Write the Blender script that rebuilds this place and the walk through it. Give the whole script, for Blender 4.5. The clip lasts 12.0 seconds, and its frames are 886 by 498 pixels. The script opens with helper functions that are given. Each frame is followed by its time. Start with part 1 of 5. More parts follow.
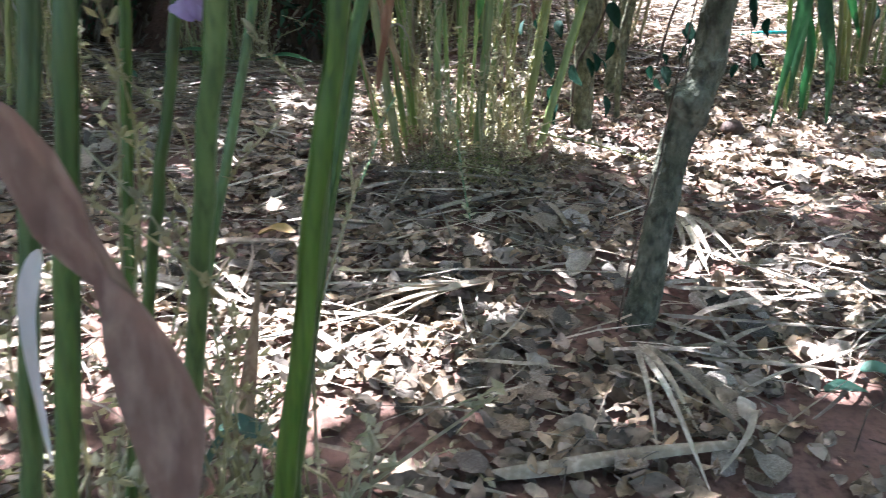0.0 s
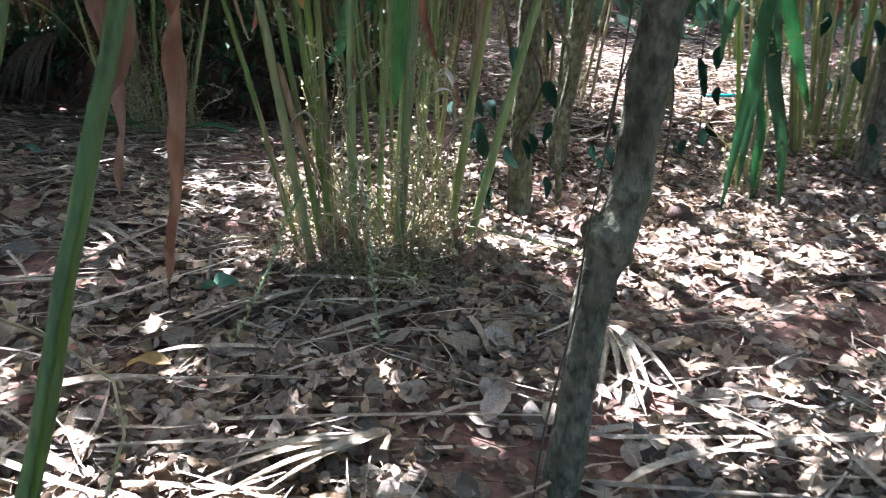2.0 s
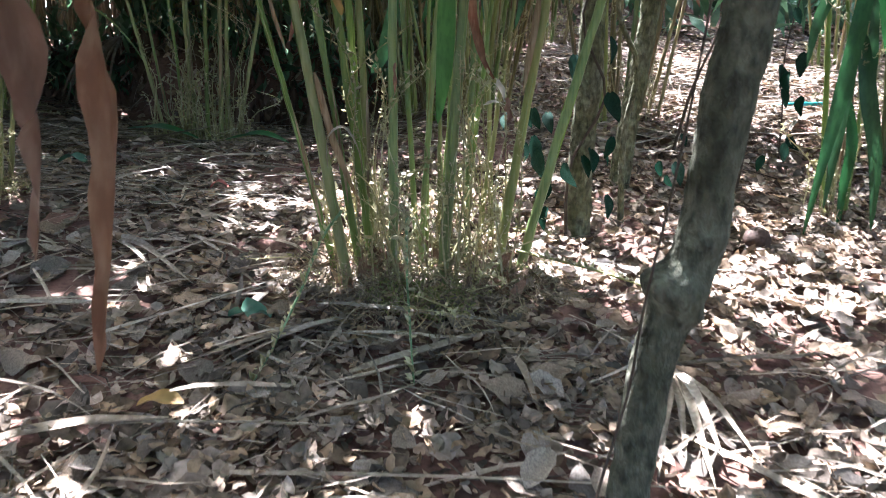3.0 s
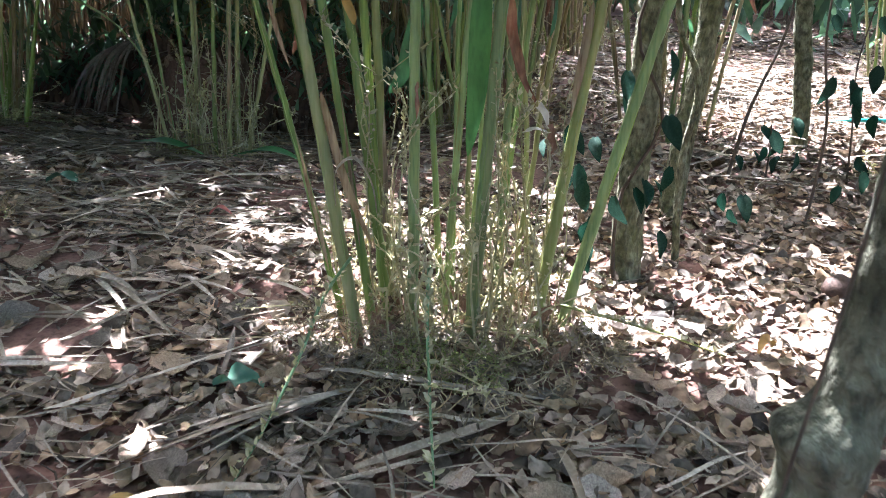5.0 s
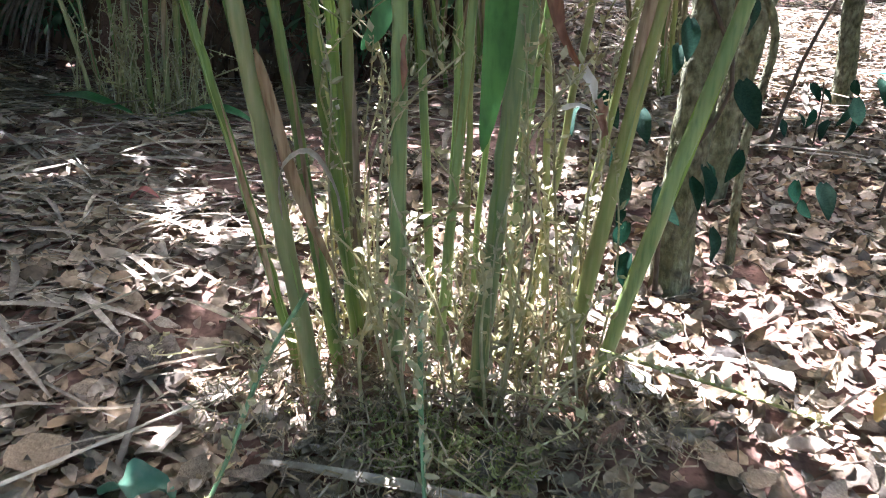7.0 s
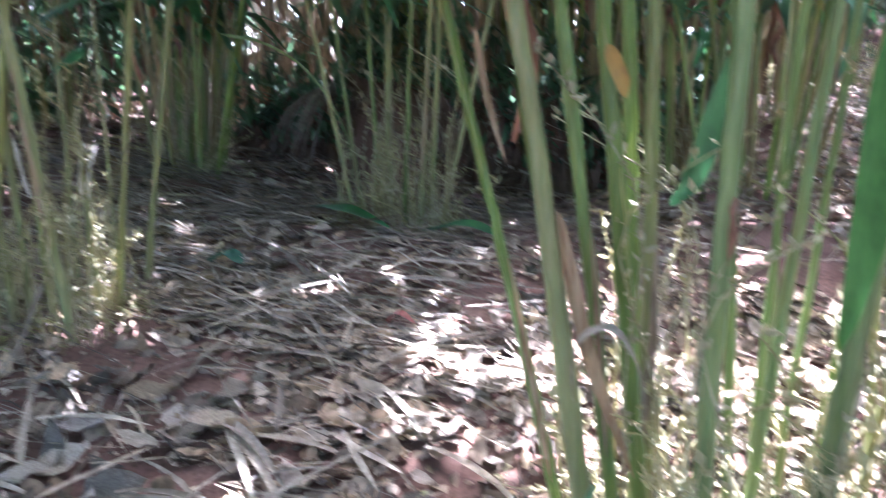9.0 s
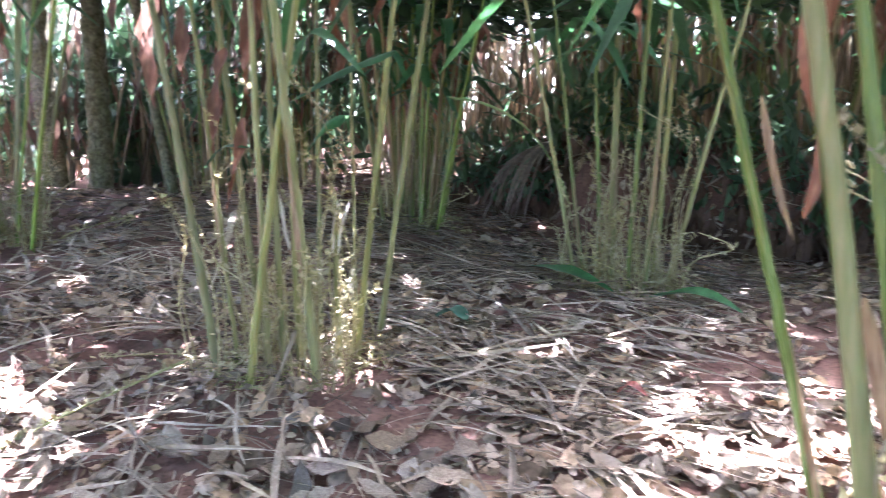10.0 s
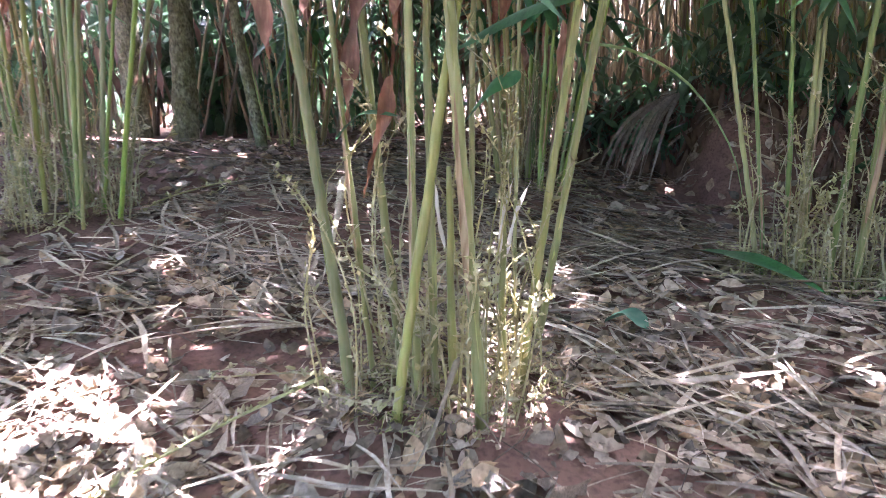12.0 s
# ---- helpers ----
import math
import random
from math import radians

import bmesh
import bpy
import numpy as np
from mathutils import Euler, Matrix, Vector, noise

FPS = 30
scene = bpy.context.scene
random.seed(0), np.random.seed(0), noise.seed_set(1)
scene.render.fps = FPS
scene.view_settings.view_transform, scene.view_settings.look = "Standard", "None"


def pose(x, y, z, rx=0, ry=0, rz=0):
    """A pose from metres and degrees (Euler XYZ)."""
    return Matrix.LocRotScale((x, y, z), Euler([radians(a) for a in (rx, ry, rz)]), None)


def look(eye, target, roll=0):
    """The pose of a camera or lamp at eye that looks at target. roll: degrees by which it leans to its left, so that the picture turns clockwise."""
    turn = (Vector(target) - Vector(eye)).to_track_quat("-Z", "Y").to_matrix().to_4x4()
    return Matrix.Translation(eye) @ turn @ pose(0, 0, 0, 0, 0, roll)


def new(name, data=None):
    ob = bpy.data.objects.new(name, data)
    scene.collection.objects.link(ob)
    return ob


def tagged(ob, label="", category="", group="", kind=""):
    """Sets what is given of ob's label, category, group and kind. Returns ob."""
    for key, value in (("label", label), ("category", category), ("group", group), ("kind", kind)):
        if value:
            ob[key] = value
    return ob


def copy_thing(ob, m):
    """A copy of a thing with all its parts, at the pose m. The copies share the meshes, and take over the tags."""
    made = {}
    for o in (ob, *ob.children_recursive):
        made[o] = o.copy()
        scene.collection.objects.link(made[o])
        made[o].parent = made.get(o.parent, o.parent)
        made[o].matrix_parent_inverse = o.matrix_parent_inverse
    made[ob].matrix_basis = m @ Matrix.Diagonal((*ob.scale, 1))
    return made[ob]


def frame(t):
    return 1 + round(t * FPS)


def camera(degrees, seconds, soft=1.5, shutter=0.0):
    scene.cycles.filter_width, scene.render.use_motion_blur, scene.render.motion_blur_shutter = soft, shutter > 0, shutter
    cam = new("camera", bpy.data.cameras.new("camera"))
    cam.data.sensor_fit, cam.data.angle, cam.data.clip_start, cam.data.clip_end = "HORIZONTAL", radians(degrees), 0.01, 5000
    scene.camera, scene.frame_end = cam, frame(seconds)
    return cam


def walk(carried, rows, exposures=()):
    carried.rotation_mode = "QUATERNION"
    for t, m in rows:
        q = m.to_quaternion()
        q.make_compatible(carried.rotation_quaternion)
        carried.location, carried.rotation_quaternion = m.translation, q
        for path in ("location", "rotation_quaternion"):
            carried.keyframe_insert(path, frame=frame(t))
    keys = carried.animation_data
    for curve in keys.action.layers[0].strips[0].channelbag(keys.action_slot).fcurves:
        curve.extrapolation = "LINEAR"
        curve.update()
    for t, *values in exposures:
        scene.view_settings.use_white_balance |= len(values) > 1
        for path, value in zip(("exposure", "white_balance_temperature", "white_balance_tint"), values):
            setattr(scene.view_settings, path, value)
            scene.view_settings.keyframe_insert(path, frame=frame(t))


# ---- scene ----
cam = camera(60.8, 12.0, 0.85, 0.45)
METRES, EYE, TILT, LEAN, TURN = 3.2, 1.2, -18.0, 0.0, 0.0
ROWS = [
    (0.0, 0.0, 0.0, 0.0, 0.0, -0.0, -0.0),
    (0.5, 0.0158, 0.0241, 0.0146, -3.6, -0.17, 0.89),
    (1.0, 0.026, 0.0508, 0.05, -5.95, 0.39, 1.64),
    (1.5, 0.0396, 0.0722, 0.0674, -5.58, 1.35, 1.65),
    (2.0, 0.0646, 0.1007, 0.084, -2.23, 2.93, 0.48),
    (2.5, 0.0826, 0.1283, 0.0945, 0.79, 3.02, -0.12),
    (3.0, 0.0855, 0.1751, 0.1151, 2.52, 3.08, -0.94),
    (3.5, 0.0791, 0.208, 0.1411, 3.39, 3.45, -1.29),
    (5.5, 0.0676, 0.3659, 0.1889, 4.24, 2.95, -1.98),
    (6.0, 0.055, 0.4381, 0.2168, 2.36, 1.45, -2.01),
    (6.5, 0.0461, 0.4829, 0.2264, 2.12, -1.2, -1.97),
    (8.5, 0.0061, 0.5809, 0.2775, 9.77, 0.19, -4.3),
    (9.0, -0.0168, 0.5672, 0.2854, 18.44, 4.43, -5.67),
    (9.5, -0.0348, 0.5564, 0.289, 26.68, 6.89, -7.61),
    (10.0, -0.0556, 0.5551, 0.2894, 32.91, 6.63, -9.77),
    (10.5, -0.0997, 0.5578, 0.2873, 37.62, 5.4, -11.4),
    (11.0, -0.1506, 0.5616, 0.2967, 38.95, 3.74, -11.8),
    (11.5, -0.2025, 0.5947, 0.307, 39.21, 2.94, -11.34),
    (12.0, -0.2536, 0.6412, 0.3354, 38.02, 1.48, -11.1),
]
walk(cam, [(t, pose(0, 0, EYE, TILT, LEAN, TURN) @ pose(METRES * x, METRES * y, METRES * z, 90 + pitch, roll, yaw)) for t, x, y, z, yaw, pitch, roll in ROWS],
     [(0.0, 4.03, 5400.0, 11.5), (0.5, 3.88, 5460.0, 12.5), (1.5, 3.82, 5350.0, 14.5), (3.0, 3.97, 5510.0, 13.5), (3.6, 4.26, 5510.0, 11.5), (5.5, 4.35, 5460.0, 14.5), (6.7, 4.25, 5510.0, 14.5), (8.5, 4.36, 5330.0, 11.0), (9.0, 4.94, 5130.0, 21.5), (9.5, 5.55, 5330.0, 27.0), (10.5, 5.57, 5480.0, 27.5), (12.0, 5.67, 5630.0, 30.5)])

# ---- world, sun, exposure ----
SUN_TO = Vector((-0.20, 0.47, 0.86)).normalized()
world = bpy.data.worlds.new("world")
scene.world = world
world.use_nodes = True
wn = world.node_tree
sky = wn.nodes.new("ShaderNodeTexSky")
sky.sky_type = "NISHITA"
sky.sun_disc = False
sky.air_density, sky.dust_density, sky.ozone_density = 0.7, 5.0, 0.6
sky.sun_elevation = math.asin(SUN_TO.z)
sky.sun_rotation = math.atan2(SUN_TO.x, SUN_TO.y)
wn.links.new(sky.outputs[0], wn.nodes["Background"].inputs[0])
wn.nodes["Background"].inputs[1].default_value = 0.15
sun = new("sun", bpy.data.lights.new("sun", "SUN"))
sun.data.energy, sun.data.angle, sun.data.color = 4.0, radians(0.53), (1.0, 0.965, 0.935)
sun.matrix_world = look(SUN_TO * 30, (0, 0, 0))


# ---- materials ----
def natural(name, c1, c2, c3, fine=40.0, broad=4.0, stretch=(1, 1, 1), rough=0.7, bump=0.3, thin=0.0, vary=0.0, island=False, gloss=0.3, sat=(0.85, 1.15), relief=0.004, blotch=0.22):
    """A surface of three tones: broad stains, fine grain along stretch, relief; thin: how much light shines through."""
    m = bpy.data.materials.new(name)
    m.use_nodes = True
    t = m.node_tree
    n, lk = t.nodes, t.links
    bsdf, out = n["Principled BSDF"], n["Material Output"]
    bsdf.inputs["Roughness"].default_value = rough
    bsdf.inputs["Specular IOR Level"].default_value = gloss
    co = n.new("ShaderNodeTexCoord")
    mp = n.new("ShaderNodeMapping")
    mp.inputs["Scale"].default_value = stretch
    lk.new(co.outputs["Object"], mp.inputs[0])
    big, small = n.new("ShaderNodeTexNoise"), n.new("ShaderNodeTexNoise")
    big.inputs["Scale"].default_value, big.inputs["Detail"].default_value = broad, 3
    small.inputs["Scale"].default_value, small.inputs["Detail"].default_value = fine, 4
    lk.new(mp.outputs[0], big.inputs["Vector"])
    lk.new(mp.outputs[0], small.inputs["Vector"])
    r1 = n.new("ShaderNodeValToRGB")
    r1.color_ramp.elements[0].position, r1.color_ramp.elements[1].position = 0.32, 0.68
    r1.color_ramp.elements[0].color, r1.color_ramp.elements[1].color = (*c1, 1), (*c2, 1)
    lk.new(big.outputs["Fac"], r1.inputs[0])
    r2 = n.new("ShaderNodeValToRGB")
    r2.color_ramp.elements[0].position, r2.color_ramp.elements[1].position = 0.45, 0.75
    lk.new(small.outputs["Fac"], r2.inputs[0])
    mix = n.new("ShaderNodeMix")
    mix.data_type = "RGBA"
    lk.new(r2.outputs[0], mix.inputs[0])
    lk.new(r1.outputs[0], mix.inputs[6])
    mix.inputs[7].default_value = (*c3, 1)
    col = mix.outputs[2]
    stain, spots = n.new("ShaderNodeTexNoise"), n.new("ShaderNodeMapRange")
    stain.inputs["Scale"].default_value, stain.inputs["Detail"].default_value = math.sqrt(fine * broad) * 0.8, 5
    lk.new(co.outputs["Object"], stain.inputs["Vector"])
    spots.inputs[1].default_value, spots.inputs[2].default_value = 0.35, 0.62
    spots.inputs[3].default_value, spots.inputs[4].default_value = 1 - blotch, 1 + blotch * 0.3
    lk.new(stain.outputs["Fac"], spots.inputs[0])
    worn = n.new("ShaderNodeHueSaturation")
    lk.new(spots.outputs[0], worn.inputs["Value"])
    lk.new(col, worn.inputs["Color"])
    col = worn.outputs[0]
    if vary:
        src = n.new("ShaderNodeNewGeometry").outputs["Random Per Island"] if island else n.new("ShaderNodeObjectInfo").outputs["Random"]
        rng = n.new("ShaderNodeMapRange")
        rng.inputs[3].default_value, rng.inputs[4].default_value = 1 - vary, 1 + vary
        lk.new(src, rng.inputs[0])
        hs = n.new("ShaderNodeHueSaturation")
        lk.new(rng.outputs[0], hs.inputs["Value"])
        spin = n.new("ShaderNodeMath")
        spin.operation = "MULTIPLY_ADD"
        lk.new(src, spin.inputs[0])
        spin.inputs[1].default_value, spin.inputs[2].default_value = 7.31, 0.0
        fr = n.new("ShaderNodeMath")
        fr.operation = "FRACT"
        lk.new(spin.outputs[0], fr.inputs[0])
        rg2 = n.new("ShaderNodeMapRange")
        rg2.inputs[3].default_value, rg2.inputs[4].default_value = sat
        lk.new(fr.outputs[0], rg2.inputs[0])
        lk.new(rg2.outputs[0], hs.inputs["Saturation"])
        lk.new(col, hs.inputs["Color"])
        col = hs.outputs[0]
    lk.new(col, bsdf.inputs["Base Color"])
    if bump:
        bp = n.new("ShaderNodeBump")
        bp.inputs["Strength"].default_value, bp.inputs["Distance"].default_value = bump, relief
        lk.new(small.outputs["Fac"], bp.inputs["Height"])
        lk.new(bp.outputs[0], bsdf.inputs["Normal"])
    if thin:
        tr, mx = n.new("ShaderNodeBsdfTranslucent"), n.new("ShaderNodeMixShader")
        lk.new(col, tr.inputs[0])
        mx.inputs[0].default_value = thin
        lk.new(bsdf.outputs[0], mx.inputs[1])
        lk.new(tr.outputs[0], mx.inputs[2])
        lk.new(mx.outputs[0], out.inputs[0])
    return m


M_SOIL = natural("red_soil", (0.112, 0.060, 0.045), (0.165, 0.095, 0.073), (0.070, 0.040, 0.031), 55, 2.5, rough=0.95, bump=0.8, gloss=0.1)
M_LITTER = natural("dead_leaf", (0.27, 0.202, 0.142), (0.188, 0.132, 0.09), (0.110, 0.078, 0.054), 48, 14, rough=0.8, bump=0.9, thin=0.12, vary=0.65, island=True, gloss=0.2, sat=(0.75, 1.25))
M_LITTER_ONE = natural("dead_leaf_single", (0.28, 0.22, 0.165), (0.195, 0.147, 0.107), (0.12, 0.089, 0.066), 48, 14, rough=0.8, bump=0.9, thin=0.12, vary=0.6, gloss=0.2, sat=(0.75, 1.25))
M_STRAW = natural("dry_blade", (0.26, 0.205, 0.15), (0.165, 0.125, 0.09), (0.33, 0.27, 0.205), 60, 6, rough=0.75, bump=0.4, thin=0.1, vary=0.5, island=True, gloss=0.25)
M_STRAW_ONE = natural("dry_blade_single", (0.30, 0.245, 0.18), (0.20, 0.155, 0.115), (0.38, 0.32, 0.25), 60, 6, rough=0.75, bump=0.4, thin=0.1, vary=0.45, gloss=0.25)
M_STEM = natural("green_stem", (0.145, 0.205, 0.05), (0.20, 0.24, 0.07), (0.095, 0.155, 0.036), 14, 2.2, (9, 9, 0.6), 0.45, 0.15, thin=0.08, vary=0.22, gloss=0.4)
M_STEM_DARK = natural("dark_green_stem", (0.065, 0.112, 0.02), (0.10, 0.15, 0.032), (0.038, 0.07, 0.016), 14, 2.2, (9, 9, 0.6), 0.45, 0.15, thin=0.08, vary=0.25, gloss=0.4)
M_STEM_OLD = natural("yellowed_stem", (0.215, 0.215, 0.078), (0.175, 0.195, 0.065), (0.27, 0.24, 0.11), 14, 2.2, (9, 9, 0.6), 0.5, 0.2, thin=0.08, vary=0.25, gloss=0.35)
M_STEM_PALE = natural("pale_stem", (0.215, 0.225, 0.105), (0.255, 0.255, 0.13), (0.165, 0.185, 0.08), 14, 2.2, (9, 9, 0.6), 0.5, 0.2, thin=0.08, vary=0.25, gloss=0.3)
M_STEM_BROWN = natural("brown_stem", (0.22, 0.17, 0.08), (0.28, 0.23, 0.10), (0.16, 0.11, 0.06), 14, 2.2, (9, 9, 0.6), 0.6, 0.2, vary=0.3, gloss=0.25)
M_SHOOT_FAR = natural("far_shoot", (0.20, 0.16, 0.105), (0.27, 0.22, 0.15), (0.13, 0.10, 0.065), 14, 2.2, (9, 9, 0.6), 0.7, 0.2, vary=0.5, island=True, gloss=0.2)
M_SHEATH = natural("dry_sheath", (0.26, 0.185, 0.115), (0.34, 0.26, 0.175), (0.15, 0.09, 0.055), 16, 3, (7, 7, 0.7), 0.75, 0.4, thin=0.15, vary=0.25, gloss=0.2)
M_BROWN_LEAF = natural("brown_leaf", (0.25, 0.135, 0.085), (0.16, 0.085, 0.058), (0.33, 0.21, 0.145), 16, 10, (3, 3, 1), 0.7, 0.5, thin=0.25, vary=0.2, gloss=0.2)
# brighter, more see-through copy of M_LEAF, with light from behind in its colour
M_LEAF_LIT = natural("backlit_green_leaf", (0.06, 0.15, 0.038), (0.075, 0.175, 0.045), (0.045, 0.115, 0.03), 30, 5, (3, 3, 1), 0.5, 0.2, thin=0.5, vary=0.2, gloss=0.2)
M_FOOT_LEAF = natural("foot_leaf", (0.20, 0.115, 0.075), (0.14, 0.085, 0.058), (0.27, 0.18, 0.12), 48, 14, rough=0.8, bump=0.9, thin=0.2, vary=0.4, gloss=0.2)
M_FROND = natural("withered_blade", (0.13, 0.10, 0.075), (0.18, 0.145, 0.11), (0.09, 0.07, 0.05), 50, 6, rough=0.85, bump=0.3, vary=0.4, gloss=0.15)
M_RUST = natural("rust_leaf", (0.21, 0.09, 0.055), (0.16, 0.085, 0.06), (0.28, 0.155, 0.10), 24, 7, (4, 4, 1), 0.65, 0.6, thin=0.22, vary=0.3, gloss=0.25, blotch=0.4)
M_LEAF = natural("green_leaf", (0.045, 0.125, 0.045), (0.06, 0.155, 0.058), (0.035, 0.095, 0.038), 30, 5, (3, 3, 1), 0.4, 0.2, thin=0.38, vary=0.3, gloss=0.45)
M_LEAF_DARK = natural("dark_green_leaf", (0.022, 0.07, 0.024), (0.032, 0.09, 0.03), (0.018, 0.055, 0.02), 30, 5, (3, 3, 1), 0.5, 0.2, thin=0.25, vary=0.3, gloss=0.3)
M_LEAF_FAR = natural("far_leaf", (0.072, 0.130, 0.066), (0.105, 0.18, 0.088), (0.05, 0.09, 0.05), 10, 1.5, rough=0.5, bump=0, thin=0.35, vary=0.5, island=True)
M_HEART = natural("vine_leaf", (0.012, 0.034, 0.022), (0.018, 0.046, 0.027), (0.010, 0.028, 0.018), 30, 8, rough=0.8, bump=0.2, thin=0.2, vary=0.25, gloss=0.08)
M_BRACT = natural("pale_bract", (0.36, 0.315, 0.175), (0.27, 0.245, 0.115), (0.46, 0.41, 0.27), 60, 9, rough=0.6, bump=0.2, thin=0.35, vary=0.2)
M_FIBRE = natural("root_fibre", (0.21, 0.155, 0.095), (0.29, 0.23, 0.14), (0.12, 0.085, 0.055), 60, 9, rough=0.85, bump=0.3, vary=0.4, island=True, gloss=0.15)
M_MOSS = natural("moss_bits", (0.18, 0.19, 0.07), (0.25, 0.24, 0.10), (0.12, 0.12, 0.05), 60, 9, rough=0.85, bump=0.3, thin=0.2, vary=0.4, island=True, gloss=0.15)
M_BARK = natural("grey_bark", (0.075, 0.073, 0.047), (0.165, 0.158, 0.112), (0.033, 0.030, 0.021), 55, 15, (1, 1, 0.55), 0.9, 1.0, gloss=0.15, relief=0.022, blotch=0.35)
M_BARK_DARK = natural("mossy_bark", (0.115, 0.115, 0.055), (0.21, 0.20, 0.135), (0.05, 0.045, 0.03), 60, 16, (1, 1, 0.5), 0.9, 1.0, gloss=0.1, relief=0.025, blotch=0.4)
M_VINE = natural("vine_stem", (0.065, 0.046, 0.034), (0.10, 0.072, 0.052), (0.045, 0.034, 0.026), 40, 8, rough=0.8, bump=0.4, gloss=0.2)
# bleached dry tissue; on the stub ends it stands in for sunlit white
M_PALE = natural("bleached_and_lit_strip", (0.55, 0.50, 0.44), (0.62, 0.57, 0.52), (0.45, 0.40, 0.34), 14, 4, (5, 5, 0.8), 0.7, 0.3, thin=0.2, vary=0.1)
M_STALK = natural("pale_green_stalk", (0.13, 0.21, 0.10), (0.17, 0.25, 0.12), (0.10, 0.17, 0.08), 40, 8, rough=0.5, bump=0.2, thin=0.1, gloss=0.3)
M_POD = natural("dark_pod", (0.05, 0.03, 0.022), (0.075, 0.045, 0.032), (0.03, 0.02, 0.015), 60, 20, rough=0.8, bump=0.8, gloss=0.2)
M_TEAL = natural("teal_plastic", (0.02, 0.26, 0.24), (0.03, 0.32, 0.29), (0.02, 0.20, 0.19), 30, 6, rough=0.35, bump=0.05, gloss=0.5)
M_LIMP = natural("limp_green_leaf", (0.05, 0.115, 0.075), (0.07, 0.14, 0.09), (0.11, 0.145, 0.10), 30, 9, rough=0.6, bump=0.3, thin=0.2, vary=0.2)
M_FAR_DRY = natural("far_withered_leaf", (0.16, 0.085, 0.05), (0.22, 0.13, 0.08), (0.10, 0.05, 0.035), 20, 5, rough=0.75, bump=0.3, thin=0.2, vary=0.4)
M_LILAC = natural("lilac_petal", (0.36, 0.27, 0.46), (0.42, 0.32, 0.52), (0.30, 0.21, 0.40), 40, 9, rough=0.6, bump=0.2, thin=0.35)
M_YELLOW = natural("yellow_leaf", (0.27, 0.19, 0.07), (0.30, 0.17, 0.06), (0.19, 0.12, 0.06), 30, 9, rough=0.6, bump=0.3, thin=0.3, vary=0.2)
M_RED = natural("red_leaf", (0.32, 0.06, 0.04), (0.25, 0.05, 0.035), (0.36, 0.12, 0.07), 30, 9, rough=0.6, bump=0.3, thin=0.3, vary=0.2)


# ---- shape helpers ----
def smooth(a, b, v):
    u = min(1.0, max(0.0, (v - a) / (b - a)))
    return u * u * (3 - 2 * u)


def lay(x, y):
    """The lie of the land without clods: a gentle rise, a flat behind and a red bank there, a hillside on."""
    s = smooth(-1.2, 0.9, x)
    near = min(max(y, -8.0), 5.0)
    z = 0.082 - 0.0327 * min(max(x, -6), 6) + 0.136 * near + 0.14 * smooth(-2.3, -4.2, x)
    z += 0.085 * math.exp(-(((x + 2.05) / 0.42) ** 2 + ((y - 3.62) / 0.38) ** 2))
    on = max(0.0, min(y, 40.0) - 5.0)
    z += on * (0.145 * s - 0.07 * (1 - s) * (1 if on < 3 else 3 / on))
    wob = 0.35 * math.sin(x * 1.9) + 0.15 * math.sin(x * 4.3 + 1)
    bank = smooth(8.2, 8.55, y + wob) * (1 - s) * smooth(-4.6, -3.9, x)
    z += bank * (0.64 + 0.06 * min(8, max(0, y - 9)))
    z += (1 - smooth(-4.6, -3.9, x)) * 0.05 * max(0, min(y, 30) - 8)
    return z


def high(x, y):
    v = Vector((x * 1.7, y * 1.7, 0.3))
    w = Vector((x * 7.0, y * 7.0, 4.1))
    rough = 0.10 * smooth(7.6, 8.2, y) * (1 - smooth(9.2, 10.0, y)) * (1 - smooth(-0.5, 0.5, x))
    return lay(x, y) + (0.03 + rough) * noise.noise(v) + (0.014 + rough * 0.6) * noise.noise(w)


def mesh_of(name, verts, faces, material, shade=True):
    me = bpy.data.meshes.new(name)
    me.from_pydata(verts if isinstance(verts, list) else verts.tolist(), [], faces if isinstance(faces, list) else faces.tolist())
    me.materials.append(material)
    if shade:
        me.polygons.foreach_set("use_smooth", [True] * len(me.polygons))
    me.update()
    return me


def part(name, data, parent, label="", at=None):
    ob = new(name, data)
    ob.parent = parent
    if at is not None:
        ob.matrix_basis = at
    return tagged(ob, label)


def joined(pieces):
    verts, faces, k = [], [], 0
    for v, f in pieces:
        verts += [tuple(p) for p in v]
        faces += [tuple(i + k for i in q) for q in f]
        k += len(v)
    return verts, faces


def tube(pts, radii, sides=8, wobble=0.0, seed=0):
    """A closed tapered tube along pts; wobble makes its section uneven."""
    pts = [Vector(p) for p in pts]
    rnd = random.Random(seed)
    bumps = [1 + wobble * rnd.uniform(-1, 1) for _ in range(sides)]
    verts, faces = [], []
    ref = Vector((1, 0.13, 0.07))
    for i, p in enumerate(pts):
        d = (pts[min(i + 1, len(pts) - 1)] - pts[max(i - 1, 0)]).normalized()
        if abs(d.dot(ref)) > 0.9:
            ref = Vector((0.1, 1, 0.05))
        a = (ref - d * ref.dot(d)).normalized()
        b = d.cross(a)
        for k in range(sides):
            g = 2 * math.pi * k / sides
            r = radii[i] * bumps[k] * (1 + wobble * 0.6 * rnd.uniform(-1, 1))
            verts.append(p + a * math.cos(g) * r + b * math.sin(g) * r)
    for i in range(len(pts) - 1):
        for k in range(sides):
            q = (k + 1) % sides
            faces.append((i * sides + k, i * sides + q, (i + 1) * sides + q, (i + 1) * sides + k))
    faces.append(tuple(range(sides))[::-1])
    faces.append(tuple((len(pts) - 1) * sides + k for k in range(sides)))
    return verts, faces


